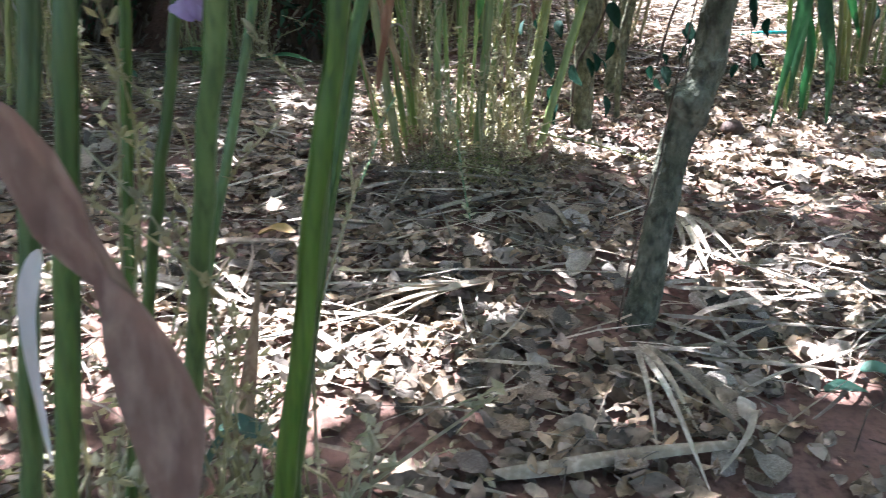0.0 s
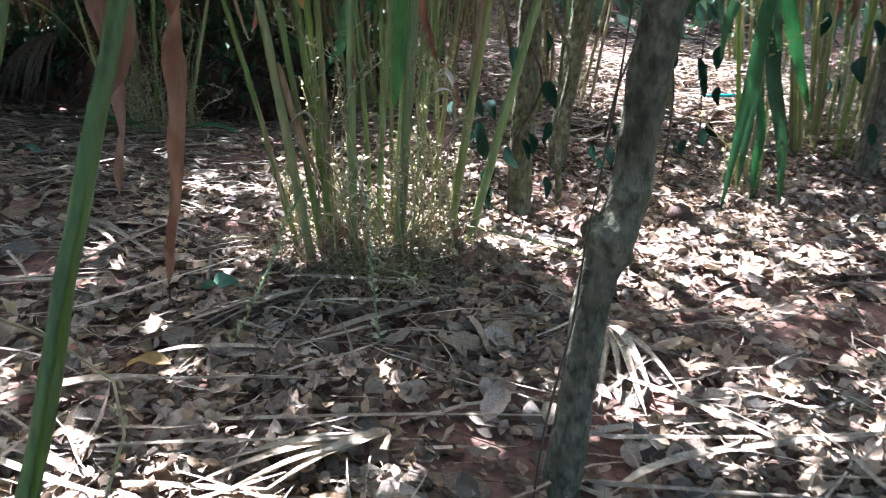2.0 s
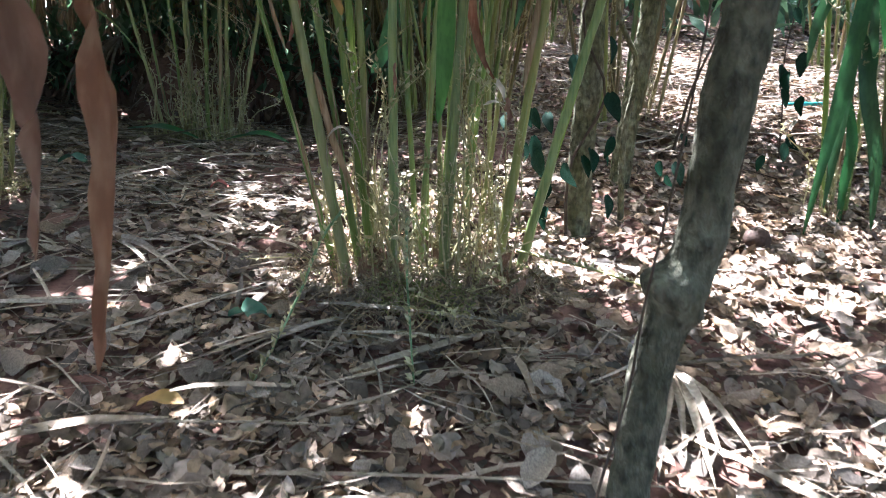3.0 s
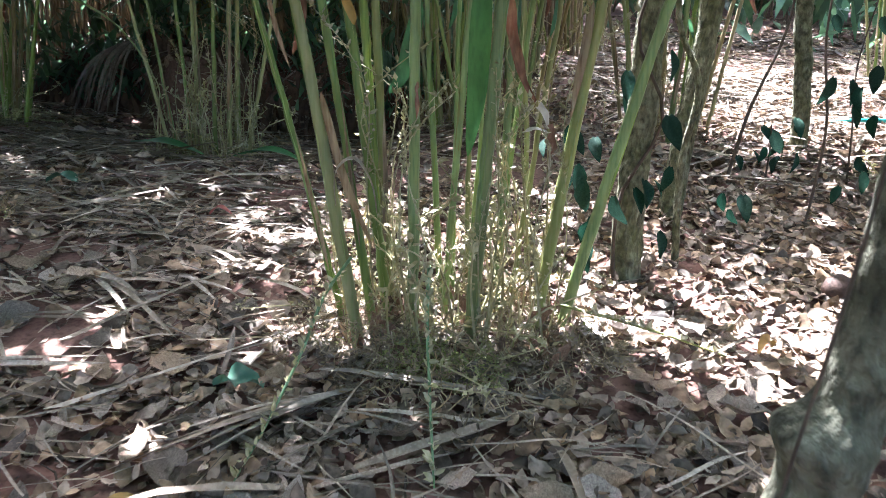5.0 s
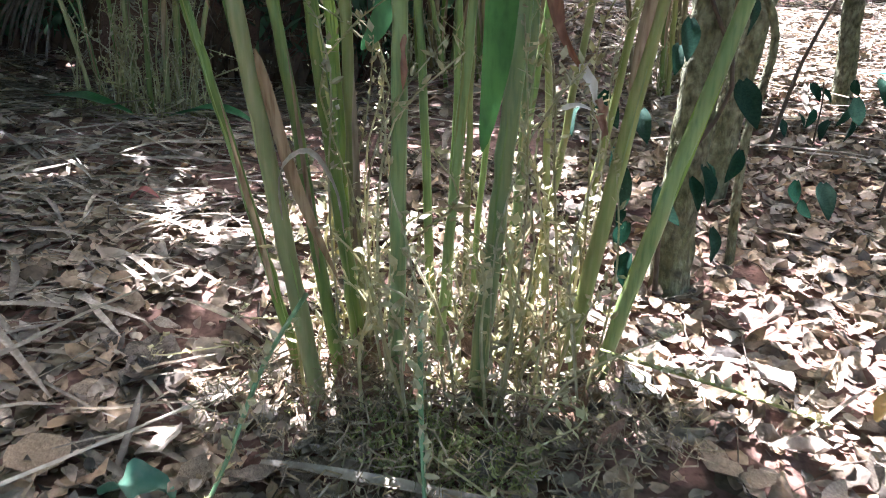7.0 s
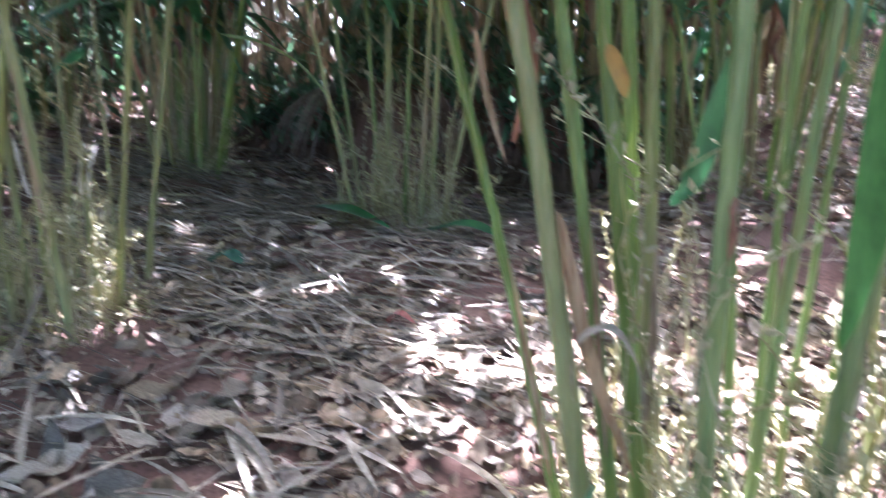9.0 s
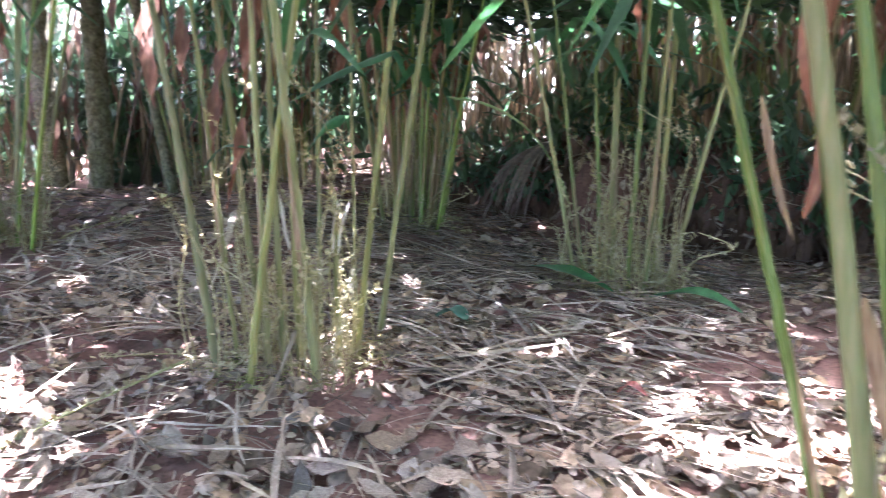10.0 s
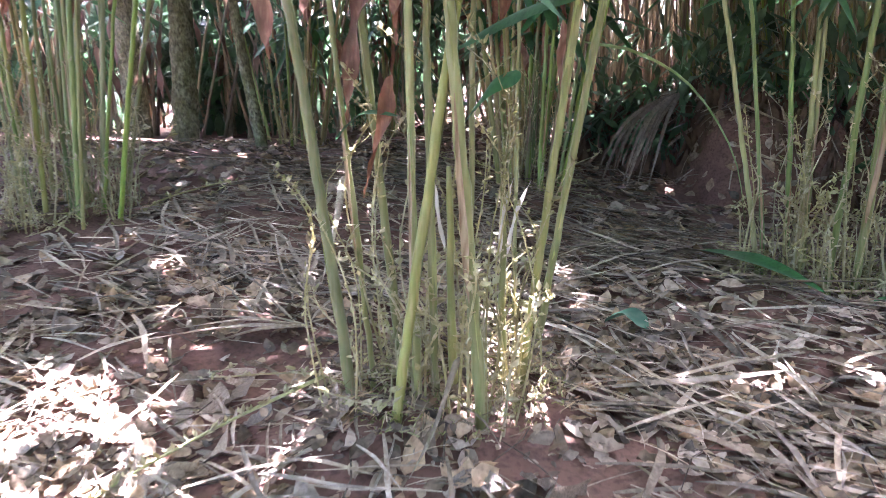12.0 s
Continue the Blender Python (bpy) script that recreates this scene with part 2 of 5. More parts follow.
def along(pts, u):
    """A point at share u of a smooth line through pts."""
    pts = [Vector(p) for p in pts]
    n = len(pts) - 1
    f = min(n - 1e-6, max(0.0, u * n))
    i = int(f)
    w = f - i
    p0, p1, p2, p3 = pts[max(i - 1, 0)], pts[i], pts[i + 1], pts[min(i + 2, n)]
    return 0.5 * ((2 * p1) + (p2 - p0) * w + (2 * p0 - 5 * p1 + 4 * p2 - p3) * w * w + (3 * p1 - p0 - 3 * p2 + p3) * w ** 3)


def blade(pts, width, side=(1, 0, 0), fold=0.25, twist=0.0, wave=0.0, steps=12, tip=0.75, seed=0, blunt=0.05):
    """A long leaf along pts: a folded midrib, a pointed end, twisted and wavy if dry."""
    rnd = random.Random(seed)
    ph = rnd.uniform(0, 6)
    verts, faces = [], []
    for i in range(steps + 1):
        u = i / steps
        p = along(pts, u)
        d = (along(pts, min(1, u + 0.02)) - along(pts, max(0, u - 0.02))).normalized()
        s = Vector(side)
        s = (s - d * s.dot(d)).normalized()
        g = twist * u + wave * math.sin(u * 9 + ph)
        nrm = d.cross(s)
        a = s * math.cos(g) + nrm * math.sin(g)
        b = d.cross(a)
        w = width * 0.5 * max(blunt, math.sin(math.pi * min(1, u ** tip * 0.97 + 0.03)) ** 0.75) * (1 + 0.25 * wave * math.sin(u * 17 + ph * 2))
        for k in (-1, -0.5, 0, 0.5, 1):
            ruf = wave * 0.12 * width * math.sin(u * 23 + k * 2 + ph) * abs(k)
            verts.append(p + a * (w * k) + b * (fold * w * (abs(k) ** 1.3) + ruf))
    for i in range(steps):
        for k in range(4):
            q = i * 5 + k
            faces.append((q, q + 1, q + 6, q + 5))
    return verts, faces


def scatter(template, mats):
    """Many placed copies of one small shape as arrays: template (verts, faces), mats: n x 4 x 4."""
    v, f = np.array([tuple(p) for p in template[0]]), np.array(template[1])
    mats = np.asarray(mats)
    out = np.einsum("nij,vj->nvi", mats[:, :3, :3], v) + mats[:, None, :3, 3]
    idx = f[None] + (np.arange(len(mats)) * len(v))[:, None, None]
    return out.reshape(-1, 3), idx.reshape(-1, f.shape[1])


def gathered(name, batches, material):
    vs, fs, k = [], [], 0
    for v, f in batches:
        vs.append(v)
        fs.append(f + k)
        k += len(v)
    return mesh_of(name, np.concatenate(vs), np.concatenate(fs), material)


def litter_leaf(seed, cols=4, rows=6):
    """A fallen leaf, oval with a drawn-out tip, cupped, curled, crumpled and torn at the edge."""
    r = random.Random(seed)
    W = r.uniform(0.42, 0.72)
    curl, cup, skew = r.uniform(-0.5, 1.0), r.uniform(-0.5, 0.7), r.uniform(-0.15, 0.15)
    roll, tip = r.uniform(-0.5, 0.5), r.uniform(0.75, 1.1)
    verts, faces = [], []
    for i in range(rows + 1):
        u = i / rows
        w = W * 0.5 * max(0.03, math.sin(math.pi * u ** tip) ** 0.8)
        for c in range(cols):
            k = -1 + 2 * c / (cols - 1)
            e = w * k * (1 + (r.uniform(-0.16, 0.1) if abs(k) == 1 else 0))
            z = curl * (u - 0.5) ** 2 * 0.8 + cup * k * k * w * 0.9 + roll * k * w * (u - 0.3) + r.uniform(-0.065, 0.065)
            verts.append((u - 0.5, e + skew * math.sin(3 * u), z))
    for i in range(rows):
        for c in range(cols - 1):
            q = i * cols + c
            faces.append((q, q + 1, q + cols + 1, q + cols))
    return verts, faces


def litter_blade(seed):
    """A dry strap-shaped blade, one metre long, bent and folded."""
    r = random.Random(seed)
    bend, lift, k2 = r.uniform(-0.05, 0.05), r.uniform(0.0, 0.05), r.uniform(-0.02, 0.02)
    wide = (0.006, 0.009, 0.013, 0.02, 0.03)[seed % 5] if seed < 110 else (0.007, 0.010, 0.015, 0.020, 0.028)[seed % 5]
    verts, faces = [], []
    n = 7
    for i in range(n + 1):
        u = i / n
        w = wide * max(0.12, math.sin(math.pi * (0.12 + 0.86 * u)) ** 0.6) * r.uniform(0.85, 1.15)
        y = bend * math.sin(math.pi * u) + k2 * math.sin(6.3 * u)
        z = lift * math.sin(math.pi * u) * r.uniform(0.6, 1.2)
        for k in (-1, 0, 1):
            verts.append((u - 0.5, y + k * w, z + abs(k) * w * 0.5))
    for i in range(n):
        for k in range(2):
            q = i * 3 + k
            faces.append((q, q + 1, q + 4, q + 3))
    return verts, faces


# ---- ground ----
def spread(lo, hi, step, far):
    a = list(np.arange(lo, hi + 1e-6, step))
    d = step
    left, right = [lo], [hi]
    while left[-1] > -far:
        d *= 1.35
        left.append(left[-1] - d)
        right.append(right[-1] + d)
    return left[:0:-1] + a + right[1:]


gx, gy = spread(-6.0, 4.0, 0.055, 900), spread(0.6, 9.6, 0.055, 900)
gv = [(x, y, high(x, y)) for y in gy for x in gx]
nx = len(gx)
gf = [(j * nx + i, j * nx + i + 1, (j + 1) * nx + i + 1, (j + 1) * nx + i) for j in range(len(gy) - 1) for i in range(nx - 1)]
ground = new("ground", mesh_of("ground", gv, gf, M_SOIL))
tagged(ground, "bare red-brown soil with clods and a low bank", "ground", kind="structure")

# sun gaps set in the unseen canopy: x, y, half widths, share of sun
GAPS = [(1.65, 3.75, 0.75, 0.50, 0.85), (1.2, 2.25, 0.55, 0.25, 0.85), (1.15, 3.35, 0.45, 0.40, 0.95), (-0.25, 1.80, 0.55, 0.28, 0.7),
        (-0.96, 1.85, 0.45, 0.35, 0.7), (-1.0, 4.45, 0.45, 0.16, 0.6), (-0.62, 4.1, 0.32, 0.22, 0.85), (-1.08, 3.12, 0.26, 0.13, 1.05), (1.4, 3.1, 0.45, 0.3, 0.9),
        (-2.8, 2.98, 0.58, 0.33, 1.0), (-2.95, 3.32, 0.40, 0.20, 0.7), (1.5, 4.6, 0.8, 0.5, 0.2), (2.9, 8.0, 1.4, 1.8, 1.1), (2.3, 6.2, 0.8, 0.7, 0.7),
        (0.1, 3.38, 0.58, 0.24, 0.95), (0.2, 4.0, 0.5, 0.3, 0.8), (0.8, 3.75, 0.4, 0.32, 0.75), (-3.05, 7.9, 0.25, 0.16, 2.2), (0.1, 2.1, 0.6, 0.25, 0.4), (-1.87, 3.86, 0.15, 0.17, 0.9), (-1.35, 3.6, 0.35, 0.12, 0.4)]


def shade_at(x, y):
    """How thick the leaves stand between this place and the sun, 0 to 1."""
    k = 0.76 + 0.4 * noise.noise(Vector((x * 2.2, y * 2.2, 7.7))) + 0.5 * noise.noise(Vector((x * 6.5, y * 6.5, 3.3)))
    # region by region the unseen leaves are thickened or thinned to set the shade
    k += 0.5 * smooth(4.6, 5.4, y) * (1 - smooth(8.8, 9.5, y)) * (1 - smooth(-0.8, 0.6, x)) * smooth(-7.6, -6.6, x)
    k += 0.28 * (1 - smooth(-1.3, -0.8, x)) * smooth(2.6, 3.2, y)
    k += 0.4 * smooth(7.3, 8.0, y) * (1 - smooth(9.0, 9.4, y)) * (1 - smooth(-0.5, 1.0, x))
    k += 0.35 * smooth(4.0, 4.8, y) * (1 - smooth(-3.6, -3.0, x))
    k -= 0.4 * smooth(9.0, 9.6, y) * (1 - smooth(0.0, 1.0, x)) * smooth(-9.0, -8.4, x)
    # spots kept darker by more unseen leaves
    for cx, cy, rx, ry, s in ((0.9, 1.4, 0.75, 0.4, 0.8), (-1.3, 3.45, 0.45, 0.3, 0.3), (-0.48, 3.4, 0.2, 0.25, 0.4), (0.1, 0.87, 0.35, 0.25, 0.6), (0.55, 1.72, 0.35, 0.25, 0.4), (-1.25, 3.8, 0.4, 0.3, 0.35), (1.6, 4.2, 0.5, 0.3, 0.25), (0.85, 4.25, 0.3, 0.25, 0.5), (0.7, 2.92, 0.35, 0.2, 0.5), (-0.8, 2.72, 0.5, 0.3, 0.28), (1.05, 4.3, 0.5, 0.45, 0.3)):
        k += s * (1 - smooth(0.55, 1.6, ((x - cx) / rx) ** 2 + ((y - cy) / ry) ** 2))
    for cx, cy, rx, ry, s in GAPS:
        d = ((x - cx) / rx) ** 2 + ((y - cy) / ry) ** 2
        k -= s * (1 - smooth(0.55, 1.5, d)) * (0.85 + 0.9 * noise.noise(Vector((x * 6, y * 6, 1.7))))
    return k


def footprint(p):
    z = lay(p.x, p.y)
    for _ in range(2):
        f = p - SUN_TO * ((p.z - z) / SUN_TO.z)
        z = lay(f.x, f.y)
    return f


# small holes kept open in the unseen canopy for sun flecks
CELL = 0.17
HOLES = {}
hole_rnd = random.Random(91)
for hi in range(-50, 36):
    for hj in range(0, 72):
        hx, hy = (hi + hole_rnd.random()) * CELL, (hj + hole_rnd.random()) * CELL
        if hx < -2.9 and hy > 3.5 or hy < 1.15 and -0.3 < hx < 0.6:
            often = 0.02
        elif hy > 4.6 and hx < -0.9:
            often = 0.07
        elif hy < 1.75 and hx > 0.2:
            often = 0.15
        elif hx < -1.2:
            often = 0.16
        elif hx < -0.1 and hy > 2.55:
            often = 0.18
        else:
            often = 0.45
        if hole_rnd.random() < often:
            HOLES[hi, hj] = (hx, hy, hole_rnd.uniform(0.008, 0.04))


def in_hole(x, y, half):
    """Whether a leaf's piece here would close one of the small holes in the canopy."""
    i, j = math.floor(x / CELL), math.floor(y / CELL)
    for a in (i - 1, i, i + 1):
        for b in (j - 1, j, j + 1):
            h = HOLES.get((a, b))
            if h and (x - h[0]) ** 2 + (y - h[1]) ** 2 < (h[2] + half) ** 2:
                return True
    return False


def shaded(p, rnd, size=0.0, yaw=0.0):
    f = footprint(p)
    if rnd.random() >= shade_at(f.x, f.y):
        return False
    if size:
        for u, half in ((-0.36, 0.08), (-0.12, 0.2), (0.1, 0.17), (0.36, 0.07)):
            if in_hole(f.x + u * size * math.cos(yaw), f.y + u * size * math.sin(yaw), half * size):
                return False
    return True


# ---- trees ----
def trunk_tree(name, line, radii, label, category, limbs, bark, sides=14, knots=()):
    """A tree on a bent trunk that goes on up to its limbs, out of sight; knots: share of height, swelling."""
    root = Vector(line[0])
    tree = new(name)
    tree.location = root
    pts = [along(line, i / 110) - root for i in range(111)]
    rs = []
    for i in range(111):
        u = i / 110 * (len(radii) - 1)
        k = min(int(u), len(radii) - 2)
        rs.append(radii[k] + (radii[k + 1] - radii[k]) * (u - k))
    tv, tf = tube(pts, rs, sides, 0.0, 1)
    for i, v in enumerate(tv):
        c = pts[i // sides]
        q = v * 9 + root
        lump = 0.16 * noise.noise(Vector((q.x, q.y, q.z * 0.6))) + 0.10 * noise.noise(v * 30 + root) + 0.05 * noise.noise(v * 75)
        for at, swell, way in knots:
            d = (v - c).normalized()
            lump += swell * math.exp(-((i // sides / 110 - at) / 0.022) ** 2) * max(0, d.dot(Vector(way)) * 0.6 + 0.4)
        tv[i] = c + (v - c) * (1 + lump)
    part("trunk", mesh_of("trunk", tv, tf, bark), tree)
    top = pts[-1]
    for i, (dx, dy, dz) in enumerate(limbs):
        mid = top + Vector((dx * 0.45, dy * 0.45, dz * 0.65))
        end = top + Vector((dx, dy, dz))
        lp = [along([top - Vector((0, 0, 0.1)), mid, end], j / 8) for j in range(9)]
        part("limb", mesh_of("limb", *tube(lp, [radii[-1] * (0.8 - 0.08 * j) for j in range(9)], 6, 0.08, i), bark), tree)
    return tagged(tree, label, category)


TREES = []


def wide_limbs(seed, n=6, reach=1.8):
    r = random.Random(seed)
    return [(math.cos(i * 6.28 / n + r.uniform(0, 0.6)) * reach * r.uniform(0.7, 1.2), math.sin(i * 6.28 / n + r.uniform(0, 0.6)) * reach * r.uniform(0.7, 1.2), r.uniform(0.5, 1.4)) for i in range(n)]


g0 = lay(0.56, 1.98)
TREES.append(trunk_tree("young_tree", [(0.540, 1.95, g0 - 0.06), (0.572, 1.95, g0 + 0.22), (0.600, 1.96, g0 + 0.46), (0.632, 1.965, g0 + 0.60), (0.668, 1.96, g0 + 0.72), (0.677, 1.94, g0 + 0.90), (0.705, 1.92, g0 + 1.14), (0.73, 1.88, g0 + 1.6), (0.72, 1.85, g0 + 2.3), (0.74, 1.9, g0 + 3.2)],
             [0.052, 0.040, 0.040, 0.043, 0.042, 0.042, 0.043, 0.043, 0.042, 0.040], "crooked young tree with smooth grey bark in leaf litter", "tree", wide_limbs(1), M_BARK, 22, ((0.35, 0.7, (-0.9, -0.4, 0.1)), (0.375, 0.4, (-0.5, -0.8, 0)), (0.325, 0.35, (0.9, -0.2, 0)), (0.45, 0.2, (0.6, -0.8, 0)), (0.27, 0.12, (-0.6, -0.8, 0)))))
g1 = lay(0.71, 3.93)
TREES.append(trunk_tree("mossy_tree", [(0.71, 3.93, g1 - 0.05), (0.72, 3.93, g1 + 0.36), (0.74, 3.93, g1 + 0.65), (0.745, 3.94, g1 + 0.95), (0.77, 4.0, g1 + 1.9), (0.75, 4.05, g1 + 3.4)],
             [0.062, 0.054, 0.055, 0.052, 0.05, 0.045], "slim tree with mossy grey-brown bark", "tree", wide_limbs(2), M_BARK_DARK))
g2 = lay(1.02, 4.6)
TREES.append(trunk_tree("mossy_tree", [(1.0, 4.6, g2 - 0.05), (1.05, 4.6, g2 + 0.4), (1.11, 4.6, g2 + 0.9), (1.15, 4.6, g2 + 1.8), (1.2, 4.7, g2 + 3.2)],
             [0.055, 0.05, 0.05, 0.046, 0.04], "slim tree with mossy grey-brown bark", "tree", wide_limbs(3), M_BARK_DARK))
g3 = lay(2.08, 6.0)
TREES.append(trunk_tree("slim_tree", [(2.08, 6.0, g3 - 0.05), (2.05, 6.0, g3 + 0.48), (2.01, 6.0, g3 + 0.9), (2.05, 6.0, g3 + 1.9), (2.0, 6.1, g3 + 3.4)],
             [0.055, 0.05, 0.05, 0.046, 0.04], "slim straight tree on the sunlit slope", "tree", wide_limbs(4), M_BARK_DARK))
g4 = lay(2.82, 4.62)
TREES.append(trunk_tree("slim_tree", [(2.80, 4.62, g4 - 0.05), (2.86, 4.62, g4 + 0.48), (2.9, 4.62, g4 + 0.9), (2.95, 4.6, g4 + 1.9), (3.0, 4.6, g4 + 3.4)],
             [0.065, 0.06, 0.058, 0.05, 0.045], "slim tree with pale yellowish bark", "tree", wide_limbs(5), M_BARK))
for i, (tx, ty, rad, lx) in enumerate([(-7.4, 6.4, 0.11, 0.05), (-6.2, 6.4, 0.045, -0.3), (-8.6, 6.6, 0.12, -0.1), (-3.3, 10.2, 0.08, 0.1), (-0.9, 10.0, 0.09, -0.1)]):
    gz = lay(tx, ty)
    TREES.append(trunk_tree("shade_tree", [(tx, ty, gz - 0.1), (tx + lx, ty, gz + 1.1), (tx + lx * 1.5, ty, gz + 2.2), (tx + lx, ty + 0.1, gz + 3.6)], [rad * 1.2, rad, rad * 0.95, rad * 0.8],
                 "dark tall shade tree trunk at the edge", "tree", wide_limbs(20 + i, 6, 2.2), M_BARK_DARK, 12))

# crowns: unseen leaves 3 to 4.4 m up that dapple the ground, each with the tree that stands nearest
crown_leaf = ([(-0.5, 0, 0), (-0.12, -0.2, 0.03), (0.5, 0, -0.04), (-0.12, 0.2, 0.03), (0.0, 0.0, -0.03)], [(0, 1, 4), (1, 2, 4), (2, 3, 4), (3, 0, 4)])
rnd = random.Random(5)
crowns = {i: [] for i in range(len(TREES))}
for _ in range(150000):
    p = Vector((rnd.uniform(-8.5, 5.0), rnd.uniform(2.3, 14.0), rnd.uniform(3.0, 4.4)))
    p.z += max(0.0, lay(p.x, p.y) - 0.6)
    if (p.y > 9.8 or p.x < -7.4 and p.y < 4.0) and rnd.random() < 0.6:
        continue
    if p.y > 10.6 and p.x < 0.5 and rnd.random() < 0.6:
        continue
    s, yaw = rnd.uniform(0.12, 0.25), rnd.uniform(0, 6.3)
    if shaded(p, rnd, s, yaw):
        near = min(range(len(TREES)), key=lambda i: (TREES[i].location.x - p.x) ** 2 + (TREES[i].location.y - p.y) ** 2)
        crowns[near].append(np.array(Matrix.LocRotScale(p - TREES[near].location, Euler((rnd.uniform(-0.7, 0.7), rnd.uniform(-0.7, 0.7), yaw)), (s, s, s))))
# unseen leaves added behind the start to hold back sky light
for _ in range(42000):
    p = Vector((rnd.uniform(-8.0, 5.5), rnd.uniform(-6.0, 2.3), rnd.uniform(3.0, 4.4)))
    if noise.noise(Vector((p.x * 0.9, p.y * 0.9, 5.0))) < 0.36:
        near = min(range(len(TREES)), key=lambda i: (TREES[i].location.x - p.x) ** 2 + (TREES[i].location.y - p.y) ** 2)
        s = rnd.uniform(0.14, 0.27)
        crowns[near].append(np.array(Matrix.LocRotScale(p - TREES[near].location, Euler((rnd.uniform(-0.7, 0.7), rnd.uniform(-0.7, 0.7), rnd.uniform(0, 6.3))), (s, s, s))))
# low roof of leaves added to darken the bank
for _ in range(3400):
    p = Vector((rnd.uniform(-4.4, -0.6), rnd.uniform(6.4, 9.0), rnd.uniform(2.45, 3.5)))
    near_i = min(range(len(TREES)), key=lambda i: (TREES[i].location.x - p.x) ** 2 + (TREES[i].location.y - p.y) ** 2)
    s = rnd.uniform(0.18, 0.3)
    crowns[near_i].append(np.array(Matrix.LocRotScale(p - TREES[near_i].location, Euler((rnd.uniform(-0.7, 0.7), rnd.uniform(-0.7, 0.7), rnd.uniform(0, 6.3))), (s, s, s))))
for i, ms in crowns.items():
    if ms:
        part("crown", gathered("crown", [scatter(crown_leaf, ms)], M_LEAF_FAR), TREES[i], "unseen crown of oval green leaves placed to dapple and shade")


# ---- cardamom clumps ----
def stem_line(lx, ly, tall, curve=0.06):
    return [Vector((lx * h + curve * lx * h * h, ly * h + curve * ly * h * h, h)) for h in [tall * i / 16 for i in range(17)]]


def stem_mesh(lx, ly, dia, tall, material, seed, sides=10):
    """A leafy shoot: sheaths overlap upwards, so that it steps in at each sheath end and tapers."""
    r = random.Random(seed)
    line = stem_line(lx, ly, tall)
    pts, rad = [], []
    n = max(3, int(tall / 0.2))
    edge = r.uniform(0, 0.15)
    for i in range(n * 4 + 1):
        u = i / (n * 4)
        h = u * tall
        swell = 0.10 * (1 - ((h + edge) / 0.2) % 1.0)
        rad.append(dia * 0.5 * ((1.06 if u < 0.02 else 0.93) + swell) * (1 - 0.5 * u ** 1.3))
        q = along(line, u) + Vector((0, 0, -0.04 if i == 0 else 0))
        pts.append(q + Vector((r.uniform(-1, 1), r.uniform(-1, 1), 0)) * 0.0025)
    return mesh_of("stem", *tube(pts, rad, sides, 0.06, seed), material)


LEAF_SHAPES = []
for i in range(6):
    r = random.Random(40 + i)
    L, droop = r.uniform(0.42, 0.6), r.uniform(0.15, 0.6)
    LEAF_SHAPES.append(mesh_of("leaf", *blade([(0, 0, 0), (L * 0.35, 0, 0.10), (L * 0.7, 0.02, 0.05 - droop * 0.2), (L, 0.0, -droop * 0.5)], r.uniform(0.07, 0.095), (0, 1, 0), 0.2, 0, 0.1, 10, seed=i), M_LEAF))
RUST_SHAPES = []
for i in range(4):
    r = random.Random(60 + i)
    L = r.uniform(0.3, 0.42)
    RUST_SHAPES.append(mesh_of("dry_leaf", *blade([(0, 0, 0), (0.05, 0.01, -L * 0.3), (0.03, -0.02, -L * 0.65), (0.05, 0.01, -L)], r.uniform(0.05, 0.075), (0, 1, 0), 0.45, r.uniform(-1.5, 1.5), 0.45, 12, seed=i), M_RUST))
BRACT = ([(0, 0, 0), (0.4, -0.28, 0.12), (1, 0, 0.25), (0.4, 0.28, 0.12)], [(0, 1, 2, 3)])
CAPSULE = tube([(0, 0, 0), (0.25, 0, 0.1), (0.7, 0, 0.3), (1, 0, 0.42)], [0.05, 0.22, 0.2, 0.04], 4)


def panicle(seed, long, upright):
    """A thin flower stalk with many small bracts and pods in pairs."""
    r = random.Random(seed)
    a, out = r.uniform(0, 6.28), long * (1 - upright)
    line = [(0, 0, 0.0), (out * 0.3 * math.cos(a), out * 0.3 * math.sin(a), long * 0.42 * upright + 0.03), (out * 0.7 * math.cos(a + 0.2), out * 0.7 * math.sin(a + 0.2), long * 0.75 * upright + 0.03), (out * math.cos(a), out * math.sin(a), long * upright)]
    line = [Vector(q) + Vector((r.gauss(0, 0.09), r.gauss(0, 0.09), 0)) * long * (i / 3) for i, q in enumerate(line)]
    pieces = [tube([along(line, i / 10) for i in range(11)], [0.0035 * (1 - 0.06 * i) for i in range(11)], 4)]
    k = int(long / 0.016)
    for i in range(3, k):
        for side in range(r.choice((1, 2, 2))):
            if r.random() < 0.3:
                continue
            p = along(line, (i + r.uniform(-0.6, 0.6)) / k) + Vector((r.gauss(0, 1), r.gauss(0, 1), r.gauss(0, 1))) * 0.006
            s = r.uniform(0.008, 0.028)
            m = Matrix.LocRotScale(p, Euler((r.uniform(-0.6, 0.6), r.uniform(-0.9, 0.3), r.uniform(0, 6.28))), (s, s, s))
            v, f = BRACT if r.random() < 0.75 else CAPSULE
            pieces.append(([m @ Vector(q) for q in v], f))
    return mesh_of("panicle", *joined(pieces), M_BRACT, False)


PANICLES = [panicle(i, 0.26 + 0.07 * (i % 5), (0.95, 0.8, 0.9, 0.55, 0.2, 0.97)[i % 6]) for i in range(12)]


RACEMES = [panicle(80 + i, 0.7 + 0.12 * i, 0.97) for i in range(4)]


